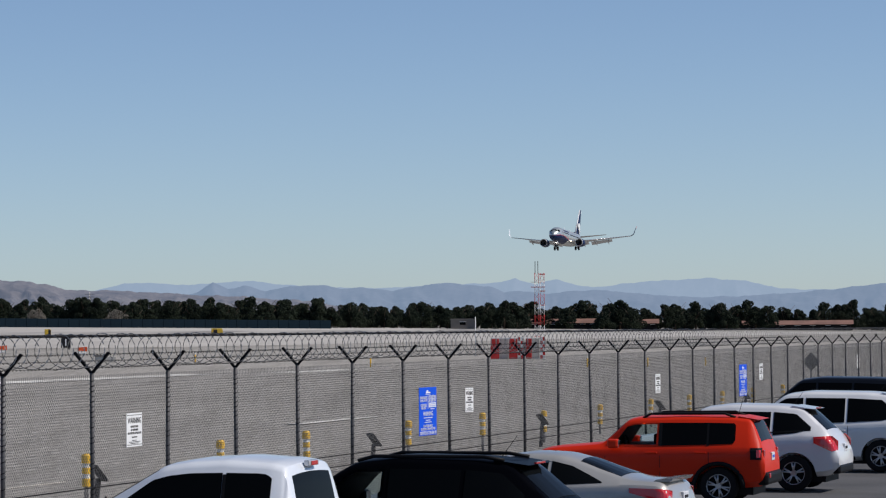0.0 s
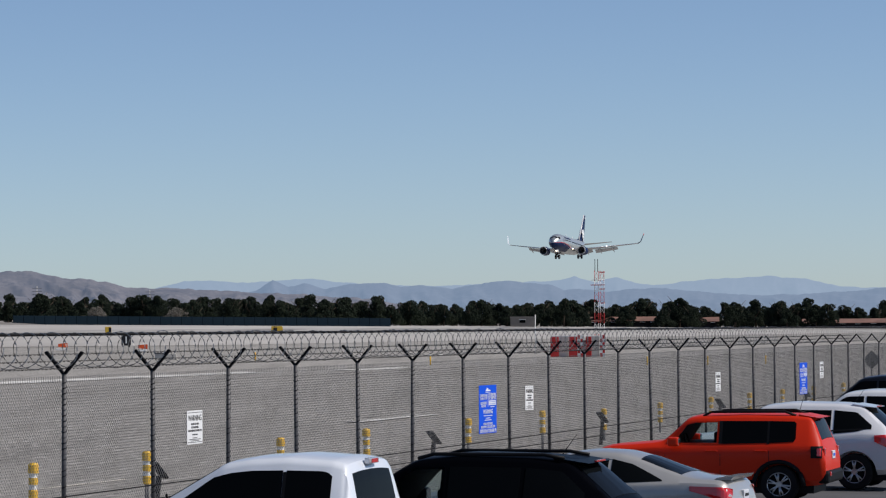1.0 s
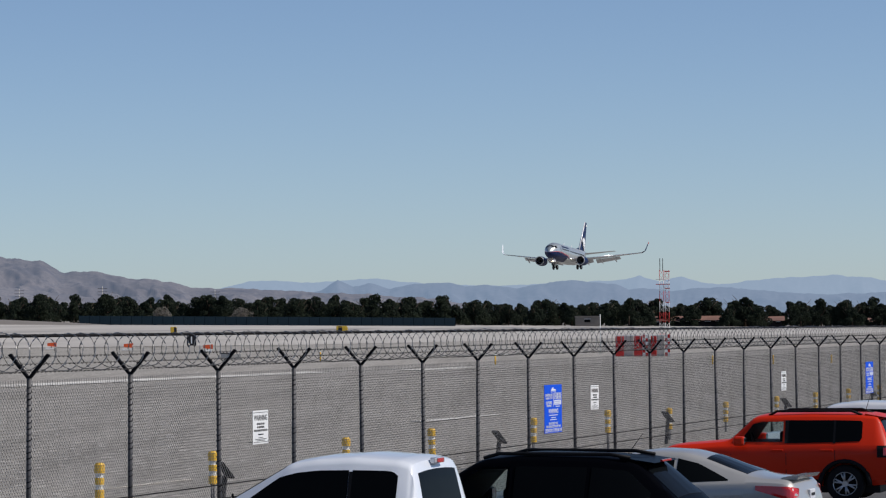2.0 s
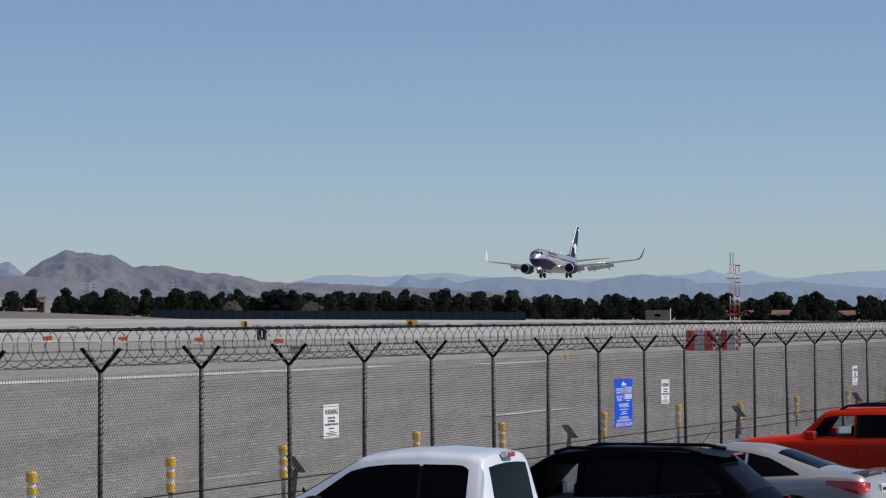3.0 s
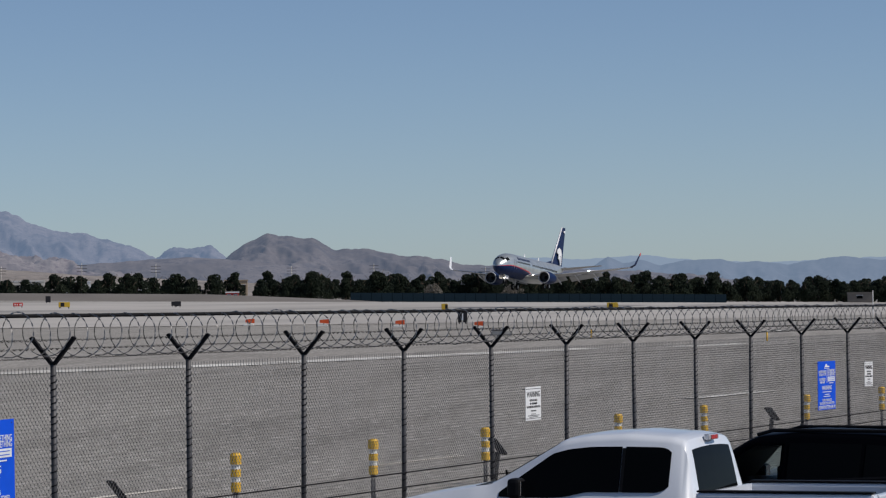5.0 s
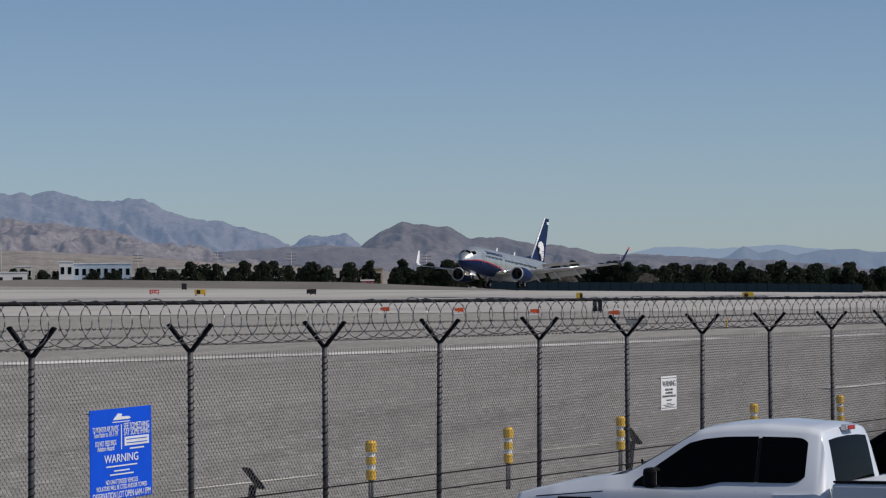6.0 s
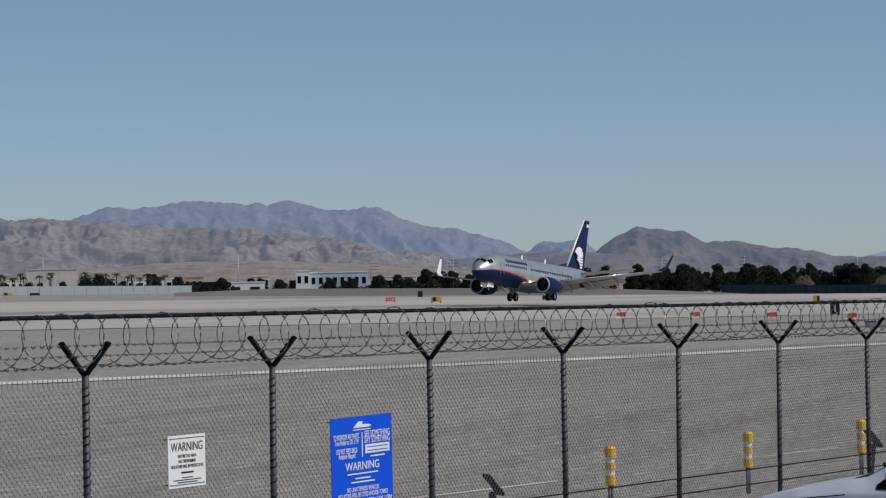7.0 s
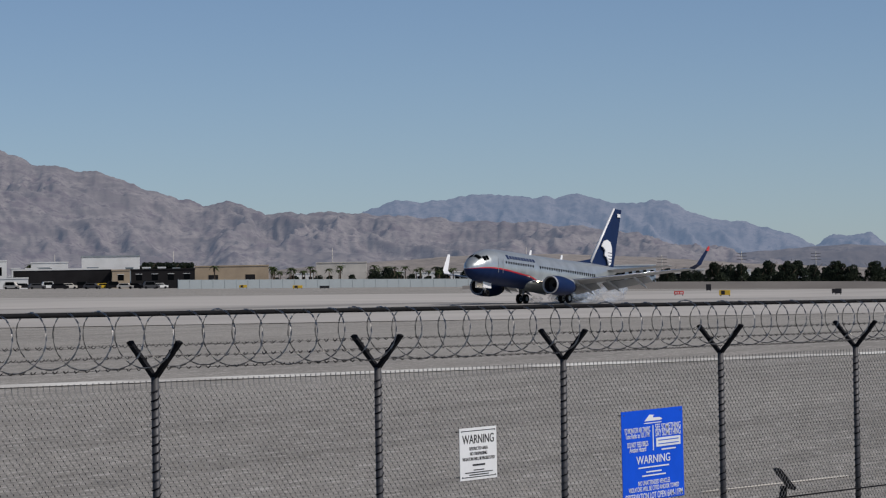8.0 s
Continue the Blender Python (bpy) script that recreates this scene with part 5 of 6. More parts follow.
def pickup(u, v, yaw):
    """A white full-size crew pickup with tinted glass and an open bed."""
    col, w, nose, tail = paint("white_car_paint", (0.70, 0.735, 0.78)), 1.0, 2.34, -2.88
    st = [(nose, 0.55, 1.00, 1.08, 0.82, 0.72), (nose - 0.06, 0.48, 1.14, 1.21, 0.94, 0.84), (nose - 0.5, 0.45, 1.23, 1.31, 0.99, 0.88), (1.28, 0.42, 1.28, 1.40, 1.0, 0.88), (1.10, 0.42, 1.28, 1.43, 1.0, 0.86),
          (0.36, 0.42, 1.28, 1.87, 1.0, 0.74), (0.1, 0.42, 1.28, 1.91, 1.0, 0.735), (-0.3, 0.42, 1.28, 1.93, 1.0, 0.735), (-0.78, 0.42, 1.29, 1.90, 1.0, 0.73), (-0.93, 0.42, 1.30, 1.86, 1.0, 0.72), (-1.04, 0.42, 1.25, 1.30, 1.0, 0.88), (-1.06, 0.42, 1.10, 1.14, 1.0, 0.88)]
    sh = Shell(st, 110, 1)
    ax = (nose - 1.0, tail + 1.0)
    car = thing("pickup_truck", "white full-size pickup truck with dark tinted windows facing the fence", "pickup truck", Matrix.Translation(on_ground(u, v, 0.034)) @ pose(0, 0, 0, 0, 0, ALONG + 90 + yaw), "vehicles parked in the viewing lot")
    body = part("cab", sh.mesh(), col, car)
    cut(body, arches(ax[:1], 0.41, w))
    sharpen(body)
    add_wheels(car, ax, w - 0.02, 0.41, 6, ALLOY, 0.27)
    # open bed: floor, flanks with rails, bulkhead, tailgate
    part("bed_floor", box((tail + 0.05, -0.85, 0.78), (-1.08, 0.85, 0.84)), TRIM, car)
    for sign in (1, -1):
        y0, y1 = sorted((sign * 0.84, sign * 0.995))
        flank = part("bed_side", box((tail, y0, 0.52), (-1.085, y1, 1.37), 0.035), col, car)
        cut(flank, [tube([(ax[1], sign * 0.7, 0.40), (ax[1], sign * 1.2, 0.40)], 0.50, 28)])
        part("bed_rail", box((tail + 0.02, y0 + 0.01, 1.372), (-1.10, y1 - 0.01, 1.392), 0.006), TRIM, flank, "black bed rail cap")
        part("tail_lamp", box((tail - 0.015, sign * 0.99 - 0.08, 0.95), (tail + 0.10, sign * 0.99 + 0.012, 1.30), 0.02), LAMP_RED, car)
    part("tailgate", box((tail - 0.01, -0.83, 0.60), (tail + 0.07, 0.83, 1.36), 0.02), col, car)
    part("bulkhead", box((-1.13, -0.83, 0.8), (-1.085, 0.83, 1.36)), col, car)
    part("rear_bumper", box((tail - 0.16, -0.95, 0.50), (tail - 0.02, 0.95, 0.68), 0.04), CHROME, car)
    for sign in (1, -1):
        part("side_window", side_patch(sh, [(0.98, 1.305, 1.35), (0.78, 1.30, 1.50), (0.45, 1.30, 1.73), (0.28, 1.31, 1.775), (0.05, 1.36, 1.80), (-0.28, 1.36, 1.805)], sign, 0.007, 0.02, 22), GLASS, car)
        part("side_window", side_patch(sh, [(-0.32, 1.36, 1.805), (-0.66, 1.36, 1.80), (-0.74, 1.38, 1.79), (-0.79, 1.42, 1.75)], sign, 0.007), GLASS, car)
        part("window_pillar", side_patch(sh, [(-0.318, 1.365, 1.79), (-0.285, 1.365, 1.79)], sign, 0.009), TRIM, car)
        part("fender_vent", side_patch(sh, [(1.42, 1.13, 1.19), (1.78, 1.13, 1.19)], sign, 0.010), TRIM, car, "dark fender badge strip")
        part("headlamp", side_patch(sh, [(nose - 0.42, 1.0, 1.15), (nose - 0.07, 0.96, 1.13)], sign, 0.010), LAMP_CLEAR, car)
        m = part("door_mirror", box((0.66, sign * 0.99, 1.30), (0.80, sign * 1.20, 1.50), 0.04), TRIM, car)
        part("mirror_glass", box((0.653, sign * 1.02, 1.33), (0.659, sign * 1.17, 1.47)), CHROME, m)
    part("windscreen", top_patch(sh, 1.06, 0.42, -0.74, 0.74, 0.05), GLASS, car)
    for y in (-0.35, 0.25):
        part("wiper", tube([(1.14, y, sh.top(1.14, y) + 0.02), (0.98, y + 0.45, sh.top(0.98, y) + 0.03)], 0.012, 5), TRIM, car)
    part("cowl", top_patch(sh, 1.26, 1.09, -0.82, 0.82, 0.0, 0.004), TRIM, car)
    part("rear_window", top_patch(sh, -1.035, -0.945, -0.66, 0.66, 0.04), GLASS, car)
    lamp = part("cargo_lamp", box((-0.985, -0.16, 1.845), (-0.925, 0.16, 1.905), 0.012), LAMP_CLEAR, car)
    part("brake_lens", box((-0.992, -0.10, 1.855), (-0.984, 0.10, 1.895)), LAMP_RED, lamp)
    door_lines(body, sh, (1.02, -0.30, -0.88), 0.52, 1.27)
    part("hood_gap", side_patch(sh, [(1.30, 1.245, 1.255), (nose - 0.3, 1.18, 1.19)], 1, 0.002, 0.008), TRIM, body)
    handles(car, sh, (-0.15, -0.74), 1.17, TRIM)
    part("sill_trim", side_patch(sh, [(1.05, 0.43, 0.50), (-1.0, 0.43, 0.50)], 1, 0.006), TRIM, car)
    part("grille", box((nose - 0.05, -0.62, 0.66), (nose + 0.02, 0.62, 1.0), 0.02), TRIM, car)
    part("front_bumper", box((nose - 0.12, -0.92, 0.46), (nose + 0.08, 0.92, 0.66), 0.05), CHROME, car)
    part("underbody", box((tail + 0.3, -0.7, 0.35), (nose - 0.4, 0.7, 0.75)), TRIM, car)
    return car


def boxy_suv(u, v, yaw):
    """A small upright orange-red off-roader."""
    col, w, L = paint("orange_red_paint", (0.55, 0.022, 0.003), 0, 0.45, 0.15, 0.15), 0.90, 2.115
    st = [(L, 0.45, 0.86, 0.93, 0.70, 0.62), (L - 0.08, 0.36, 0.96, 1.02, 0.82, 0.72), (L - 0.35, 0.30, 1.00, 1.06, 0.88, 0.76), (1.02, 0.29, 1.05, 1.12, 0.895, 0.78), (0.86, 0.29, 1.05, 1.15, 0.90, 0.76),
          (0.42, 0.29, 1.06, 1.58, 0.90, 0.66), (0.2, 0.29, 1.06, 1.62, 0.90, 0.66), (-0.6, 0.30, 1.07, 1.645, 0.90, 0.66), (-1.5, 0.31, 1.08, 1.63, 0.90, 0.655), (-1.86, 0.32, 1.08, 1.59, 0.89, 0.65), (-2.03, 0.34, 1.07, 1.13, 0.87, 0.74), (-2.08, 0.38, 0.96, 1.02, 0.86, 0.76), (-L, 0.45, 0.80, 0.86, 0.82, 0.72)]
    sh = Shell(st, 90, 1)
    ax = (L - 0.80, -L + 0.84)
    car, body = car_base("small_suv", "boxy orange-red small off-road SUV with black roof rails", "car", u, v, yaw, sh, col, ax, 0.35, w, 6)
    for sign in (1, -1):
        part("side_window", side_patch(sh, [(0.80, 1.10, 1.12), (0.52, 1.10, 1.40), (0.40, 1.10, 1.48), (0.26, 1.10, 1.51), (-0.18, 1.10, 1.525)], sign), CLEAR, car)
        for a, b in ((-0.245, -0.175), (-1.105, -1.055)):
            part("window_pillar", side_patch(sh, [(a, 1.10, 1.525), (b, 1.10, 1.525)], sign, 0.005, 0.02, 3), TRIM, car, "black window pillar")
        part("side_window", side_patch(sh, [(-0.24, 1.10, 1.525), (-1.06, 1.12, 1.525)], sign), GLASS, car)
        part("side_window", side_patch(sh, [(-1.10, 1.12, 1.525), (-1.55, 1.14, 1.515), (-1.58, 1.2, 1.48)], sign), GLASS, car)
        part("roof_rail", tube([(0.15, sign * 0.57, 1.61), (0.0, sign * 0.57, 1.69), (-1.35, sign * 0.57, 1.695), (-1.55, sign * 0.57, 1.62)], 0.024, 8), TRIM, car)
        lamp = part("tail_lamp", side_patch(sh, [(-2.06, 0.84, 1.06), (-1.86, 0.84, 1.06)], sign, 0.012), TRIM, car, "square tail lamp in a black frame")
        part("lens", side_patch(sh, [(-2.045, 0.88, 1.02), (-1.97, 0.88, 1.02)], sign, 0.018), LAMP_RED, lamp)
        part("lens", box((-2.10, sign * 0.72 - 0.07, 0.86), (-2.07, sign * 0.72 + 0.07, 1.02), 0.01), LAMP_RED, lamp)
        for x in ax:
            ring = [(x + 0.455 * math.cos(k * math.pi / 14), sign * (sh.side(x, 0.55) + 0.004), 0.32 + 0.455 * math.sin(k * math.pi / 14)) for k in range(15)]
            part("wheel_arch_trim", tube(ring, 0.042, 6), TRIM, car)
        part("headlamp", side_patch(sh, [(L - 0.4, 0.84, 0.94), (L - 0.12, 0.80, 0.94)], sign, 0.010), LAMP_CLEAR, car)
        part("sill_trim", side_patch(sh, [(0.85, 0.30, 0.42), (-0.80, 0.31, 0.43)], sign, 0.008), TRIM, car)
    see_through(car, body, [(0.66, 1.12), (-0.14, 1.12), (-0.14, 1.50), (0.26, 1.49), (0.42, 1.45)], 0.5)
    part("windscreen", top_patch(sh, 0.84, 0.47, -0.66, 0.66, 0.05), GLASS, car)
    part("rear_window", top_patch(sh, -2.02, -1.88, -0.60, 0.60, 0.03), GLASS, car)
    part("spoiler", prism([(-1.98, 1.575), (-1.6, 1.645), (-1.6, 1.60)], 1, -0.58, 0.58), col, car)
    part("rear_bumper", box((-L - 0.06, -0.80, 0.36), (-L + 0.16, 0.80, 0.60), 0.06), TRIM, car, "grey-black rear bumper")
    part("fog_lamp", box((-L - 0.075, 0.58, 0.50), (-L - 0.05, 0.70, 0.58), 0.01), LAMP_RED, car)
    pl = part("number_plate", box((-L - 0.015, -0.20, 0.80), (-L + 0.05, 0.10, 0.95), 0.008), PLATE, car)
    part("plate_bar", box((-L - 0.020, -0.15, 0.85), (-L - 0.014, 0.05, 0.90)), INK_BLUE, pl)
    mirrors(car, sh, 0.62, 1.06, col)
    door_lines(body, sh, (0.80, -0.21, -1.10), 0.44, 1.04)
    handles(car, sh, (-0.05, -0.95), 0.97, col)
    part("aerial", tube([(-1.5, 0, 1.64), (-1.62, 0, 2.05)], 0.006, 5, 0.003), TRIM, car)
    car.scale = (1.0, 1.0, 0.965)
    return car


def coupe(u, v, yaw):
    """A champagne-silver two-door coupe with a boot-lid spoiler."""
    col, w, L = paint("champagne_silver", (0.42, 0.41, 0.385), 0.35), 0.905, 2.44
    st = [(L, 0.38, 0.58, 0.62, 0.60, 0.50), (L - 0.14, 0.28, 0.68, 0.73, 0.82, 0.66), (L - 0.7, 0.22, 0.80, 0.87, 0.89, 0.74), (1.05, 0.2, 0.88, 0.95, 0.90, 0.76), (0.85, 0.2, 0.89, 0.99, 0.90, 0.74),
          (0.15, 0.2, 0.90, 1.34, 0.905, 0.60), (-0.25, 0.2, 0.91, 1.385, 0.905, 0.58), (-0.7, 0.2, 0.92, 1.36, 0.905, 0.58), (-1.05, 0.2, 0.93, 1.27, 0.905, 0.58), (-1.65, 0.22, 0.95, 1.04, 0.90, 0.68), (-1.85, 0.24, 0.95, 1.00, 0.89, 0.72), (-2.25, 0.26, 0.93, 0.98, 0.86, 0.74), (-2.36, 0.30, 0.86, 0.92, 0.84, 0.72), (-L, 0.36, 0.62, 0.66, 0.72, 0.62)]
    sh = Shell(st, 90, 2)
    ax = (L - 0.95, -L + 1.12)
    car, body = car_base("coupe", "champagne-silver two-door coupe with a boot spoiler", "car", u, v, yaw, sh, col, ax, 0.325, w, 5)
    for sign in (1, -1):
        part("side_window", side_patch(sh, [(0.80, 0.93, 0.95), (0.35, 0.93, 1.16), (0.10, 0.93, 1.255), (-0.3, 0.94, 1.29), (-0.55, 0.94, 1.285)], sign), GLASS, car)
        part("side_window", side_patch(sh, [(-0.60, 0.945, 1.28), (-0.9, 0.95, 1.21), (-1.38, 0.97, 0.985)], sign), GLASS, car)
        part("tail_lamp", side_patch(sh, [(-2.39, 0.74, 0.86), (-2.28, 0.70, 0.89), (-1.80, 0.84, 0.905)], sign, 0.014), LAMP_RED, car, "long red tail lamp swept round the corner")
        part("headlamp", side_patch(sh, [(L - 0.7, 0.70, 0.76), (L - 0.2, 0.60, 0.68)], sign, 0.010), LAMP_CLEAR, car)
    part("fuel_flap", side_patch(sh, [(-1.62, 0.70, 0.84), (-1.46, 0.70, 0.84)], 1, 0.004), col, car)
    part("windscreen", top_patch(sh, 0.82, 0.20, -0.64, 0.64, 0.06), GLASS, car)
    part("rear_window", top_patch(sh, -1.62, -1.0, -0.60, 0.60, 0.08), GLASS, car)
    part("boot_spoiler", prism([(-2.36, 0.985), (-2.40, 1.035), (-2.15, 1.015), (-2.1, 0.985)], 1, -0.66, 0.66), col, car)
    part("rear_bumper", box((-L - 0.02, -0.70, 0.34), (-L + 0.14, 0.70, 0.60), 0.06), col, car)
    pl = part("number_plate", box((-L - 0.0, -0.16, 0.68), (-L + 0.10, 0.16, 0.82), 0.008), PLATE, car)
    part("plate_bar", box((-L - 0.006, -0.11, 0.73), (-L + 0.001, 0.11, 0.77)), INK, pl)
    mirrors(car, sh, 0.66, 0.93, col)
    door_lines(body, sh, (0.86, -0.62), 0.34, 0.90)
    handles(car, sh, (-0.45,), 0.83, col)
    return car


YAW = -2.0
pickup(32.7, 11.05, 0.0)
suv("crossover", "glossy black crossover with black roof rails and spoiler", 39.6, 11.17, YAW, paint("black_car_paint", (0.0015, 0.0018, 0.003), 0, 0.3, 0.0, 0.01), 4.77, 0.92, 1.68, 0.45, True, "red tail lamp", TRIM, 5, True)
coupe(48.6, 11.73, YAW)
boxy_suv(61.0, 12.2, 0.0)
suv("crossover", "white crossover with dark rear glass and alloy wheels", 66.2, 11.85, YAW, paint("silver_white_paint", (0.62, 0.63, 0.65)), 4.77, 0.92, 1.68, 0.42, False, "red tail lamp with a clear centre", TRIM)
suv("large_suv", "large white SUV with dark side glass", 75.2, 11.5, YAW, paint("pearl_white_paint", (0.68, 0.69, 0.70)), 5.1, 0.98, 1.76, 0.35, False, "red tail lamp", None, 6)
suv("large_suv", "large dark blue-black SUV in the lot", 88.0, 13.1, YAW, paint("blue_black_paint", (0.004, 0.005, 0.008), 0, 0.3, 0.12, 0.3), 5.2, 1.0, 1.86, 0.25, False, "red tail lamp")
suv("crossover", "dark blue crossover at the far end of the lot", 101.0, 12.0, YAW, paint("dark_blue_paint", (0.012, 0.018, 0.035), 0, 0.3, 0.4), 4.8, 0.93, 1.72, 0.4, True, "red tail lamp")
# ---- the landing airliner ----
SILVER = streaked(material("polished_aluminium", (0.50, 0.535, 0.535), 0.32, 0.62, 0.10, 0.9, 8, 0.0), (0.44, 0.47, 0.48), 0.9, 2.5, 0.45, 0.7, 0.7)
NAVY = material("navy_paint", (0.003, 0.016, 0.068), 0.5, 0, 0.05, 0.6, 8, 0.0, spec=0.2)
STRIPE = material("red_stripe", (0.55, 0.02, 0.03), 0.3, 0, 0.05, 0.6, 8, 0.0, coat=0.5)
WING_GREY = material("wing_grey", (0.42, 0.43, 0.44), 0.4, 0.2, 0.06, 0.6, 6, 0.0)
PLANE_WHITE = material("airliner_white", (0.80, 0.80, 0.80), 0.3, 0, 0.03, 0.6, 8, 0.0, coat=0.5)
INTAKE = material("intake_dark", (0.02, 0.02, 0.022), 0.6, 0, 0.1, 2, 10, 0)
LANDING = glowing("landing_light", (1.0, 0.86, 0.62), 9.0)
COCKPIT = glass_dark("cockpit_glass")


class Hull:
    x = [-17.0, -16.2, -14.0, -11.0, -8.0, -5.0, 0.0, 6.0, 11.0, 12.6, 13.8, 14.8, 15.6, 16.2, 16.5, 16.6]
    r = [0.12, 0.32, 0.78, 1.35, 1.74, 1.88, 1.88, 1.88, 1.88, 1.82, 1.66, 1.38, 1.03, 0.62, 0.30, 0.02]
    c = [5.05, 4.95, 4.55, 4.0, 3.55, 3.36, 3.32, 3.32, 3.32, 3.27, 3.18, 3.05, 2.92, 2.82, 2.78, 2.77]

    def at(self, x):
        r, c = float(np.interp(x, self.x, self.r)), float(np.interp(x, self.x, self.c))
        return r, r * 1.06, c

    def side(self, x, z):
        r, rz, c = self.at(x)
        return r * math.sqrt(max(0.0, 1 - ((z - c) / rz) ** 2))


def paint_line(x):
    """Upper edge of the blue belly paint, as an angle up from straight down."""
    return float(np.interp(x, [-17, -1.0, 2.0, 6.0, 16.6], [0.02, 0.02, 0.75, 1.18, 1.55]))


def fuselage():
    h, bm, rings = Hull(), bmesh.new(), []
    xs = np.unique(np.concatenate([np.linspace(-17, 11, 57), np.linspace(11, 16.2, 27), np.linspace(16.2, 16.6, 7)]))
    for x in xs:
        r, rz, c = h.at(x)
        b = paint_line(x)
        half = [b * k / 6 for k in range(7)] + [b + 0.075] + [b + 0.075 + (math.pi - b - 0.075) * k / 11 for k in range(1, 12)]
        full = half + [-a for a in half[-2:0:-1]]
        rings.append([bm.verts.new((x, r * math.sin(a), c - rz * math.cos(a))) for a in full])
    n = len(rings[0])
    for i, (a, b) in enumerate(zip(rings, rings[1:])):
        for k in range(n):
            f = bm.faces.new((a[k], a[(k + 1) % n], b[(k + 1) % n], b[k]))
            j = k if k < 18 else n - 1 - k
            f.material_index = 0 if xs[i] < -0.9 else (1 if j < 6 else 2 if j == 6 else 0)
    bm.faces.new(rings[0])
    bm.faces.new(rings[-1])
    bmesh.ops.recalc_face_normals(bm, faces=bm.faces)
    return bm


def aerofoil(root, tip, thick_r, thick_t, n=10, mat=0, cuts=12):
    """A wing panel between two chords; each chord is (leading edge, trailing edge) as points."""
    bm = bmesh.new()
    prof = []
    for k in range(n + 1):
        t = 0.5 - 0.5 * math.cos(math.pi * k / n)
        y = 2.6 * (0.2969 * math.sqrt(t) - 0.126 * t - 0.3516 * t * t + 0.2843 * t ** 3 - 0.1015 * t ** 4)
        prof.append((t, y))
    rings = []
    for s in range(cuts + 1):
        f = s / cuts
        le, te = Vector(root[0]).lerp(Vector(tip[0]), f), Vector(root[1]).lerp(Vector(tip[1]), f)
        th = thick_r + (thick_t - thick_r) * f
        d = te - le
        span = (Vector(tip[0]) - Vector(root[0])).normalized()
        up = d.cross(span).normalized()
        if up.z < -0.2 or (abs(up.z) <= 0.2 and up.y < 0):
            up = -up
        rings.append([bm.verts.new(le + d * t + up * y * th) for t, y in prof] + [bm.verts.new(le + d * t - up * y * th * 0.7) for t, y in prof[-2:0:-1]])
    m = len(rings[0])
    for a, b in zip(rings, rings[1:]):
        for k in range(m):
            bm.faces.new((a[k], a[(k + 1) % m], b[(k + 1) % m], b[k])).material_index = mat
    bm.faces.new(rings[0])
    bm.faces.new(rings[-1])
    bmesh.ops.recalc_face_normals(bm, faces=bm.faces)
    return bm


def turned(profile, n=32):
    """A body of revolution about x from (x, r) pairs."""
    bm = bmesh.new()
    rings = [[bm.verts.new((x, r * math.cos(k * math.tau / n), r * math.sin(k * math.tau / n))) for k in range(n)] for x, r in profile]
    for a, b in zip(rings, rings[1:]):
        for k in range(n):
            bm.faces.new((a[k], a[(k + 1) % n], b[(k + 1) % n], b[k]))
    bmesh.ops.recalc_face_normals(bm, faces=bm.faces)
    return bm


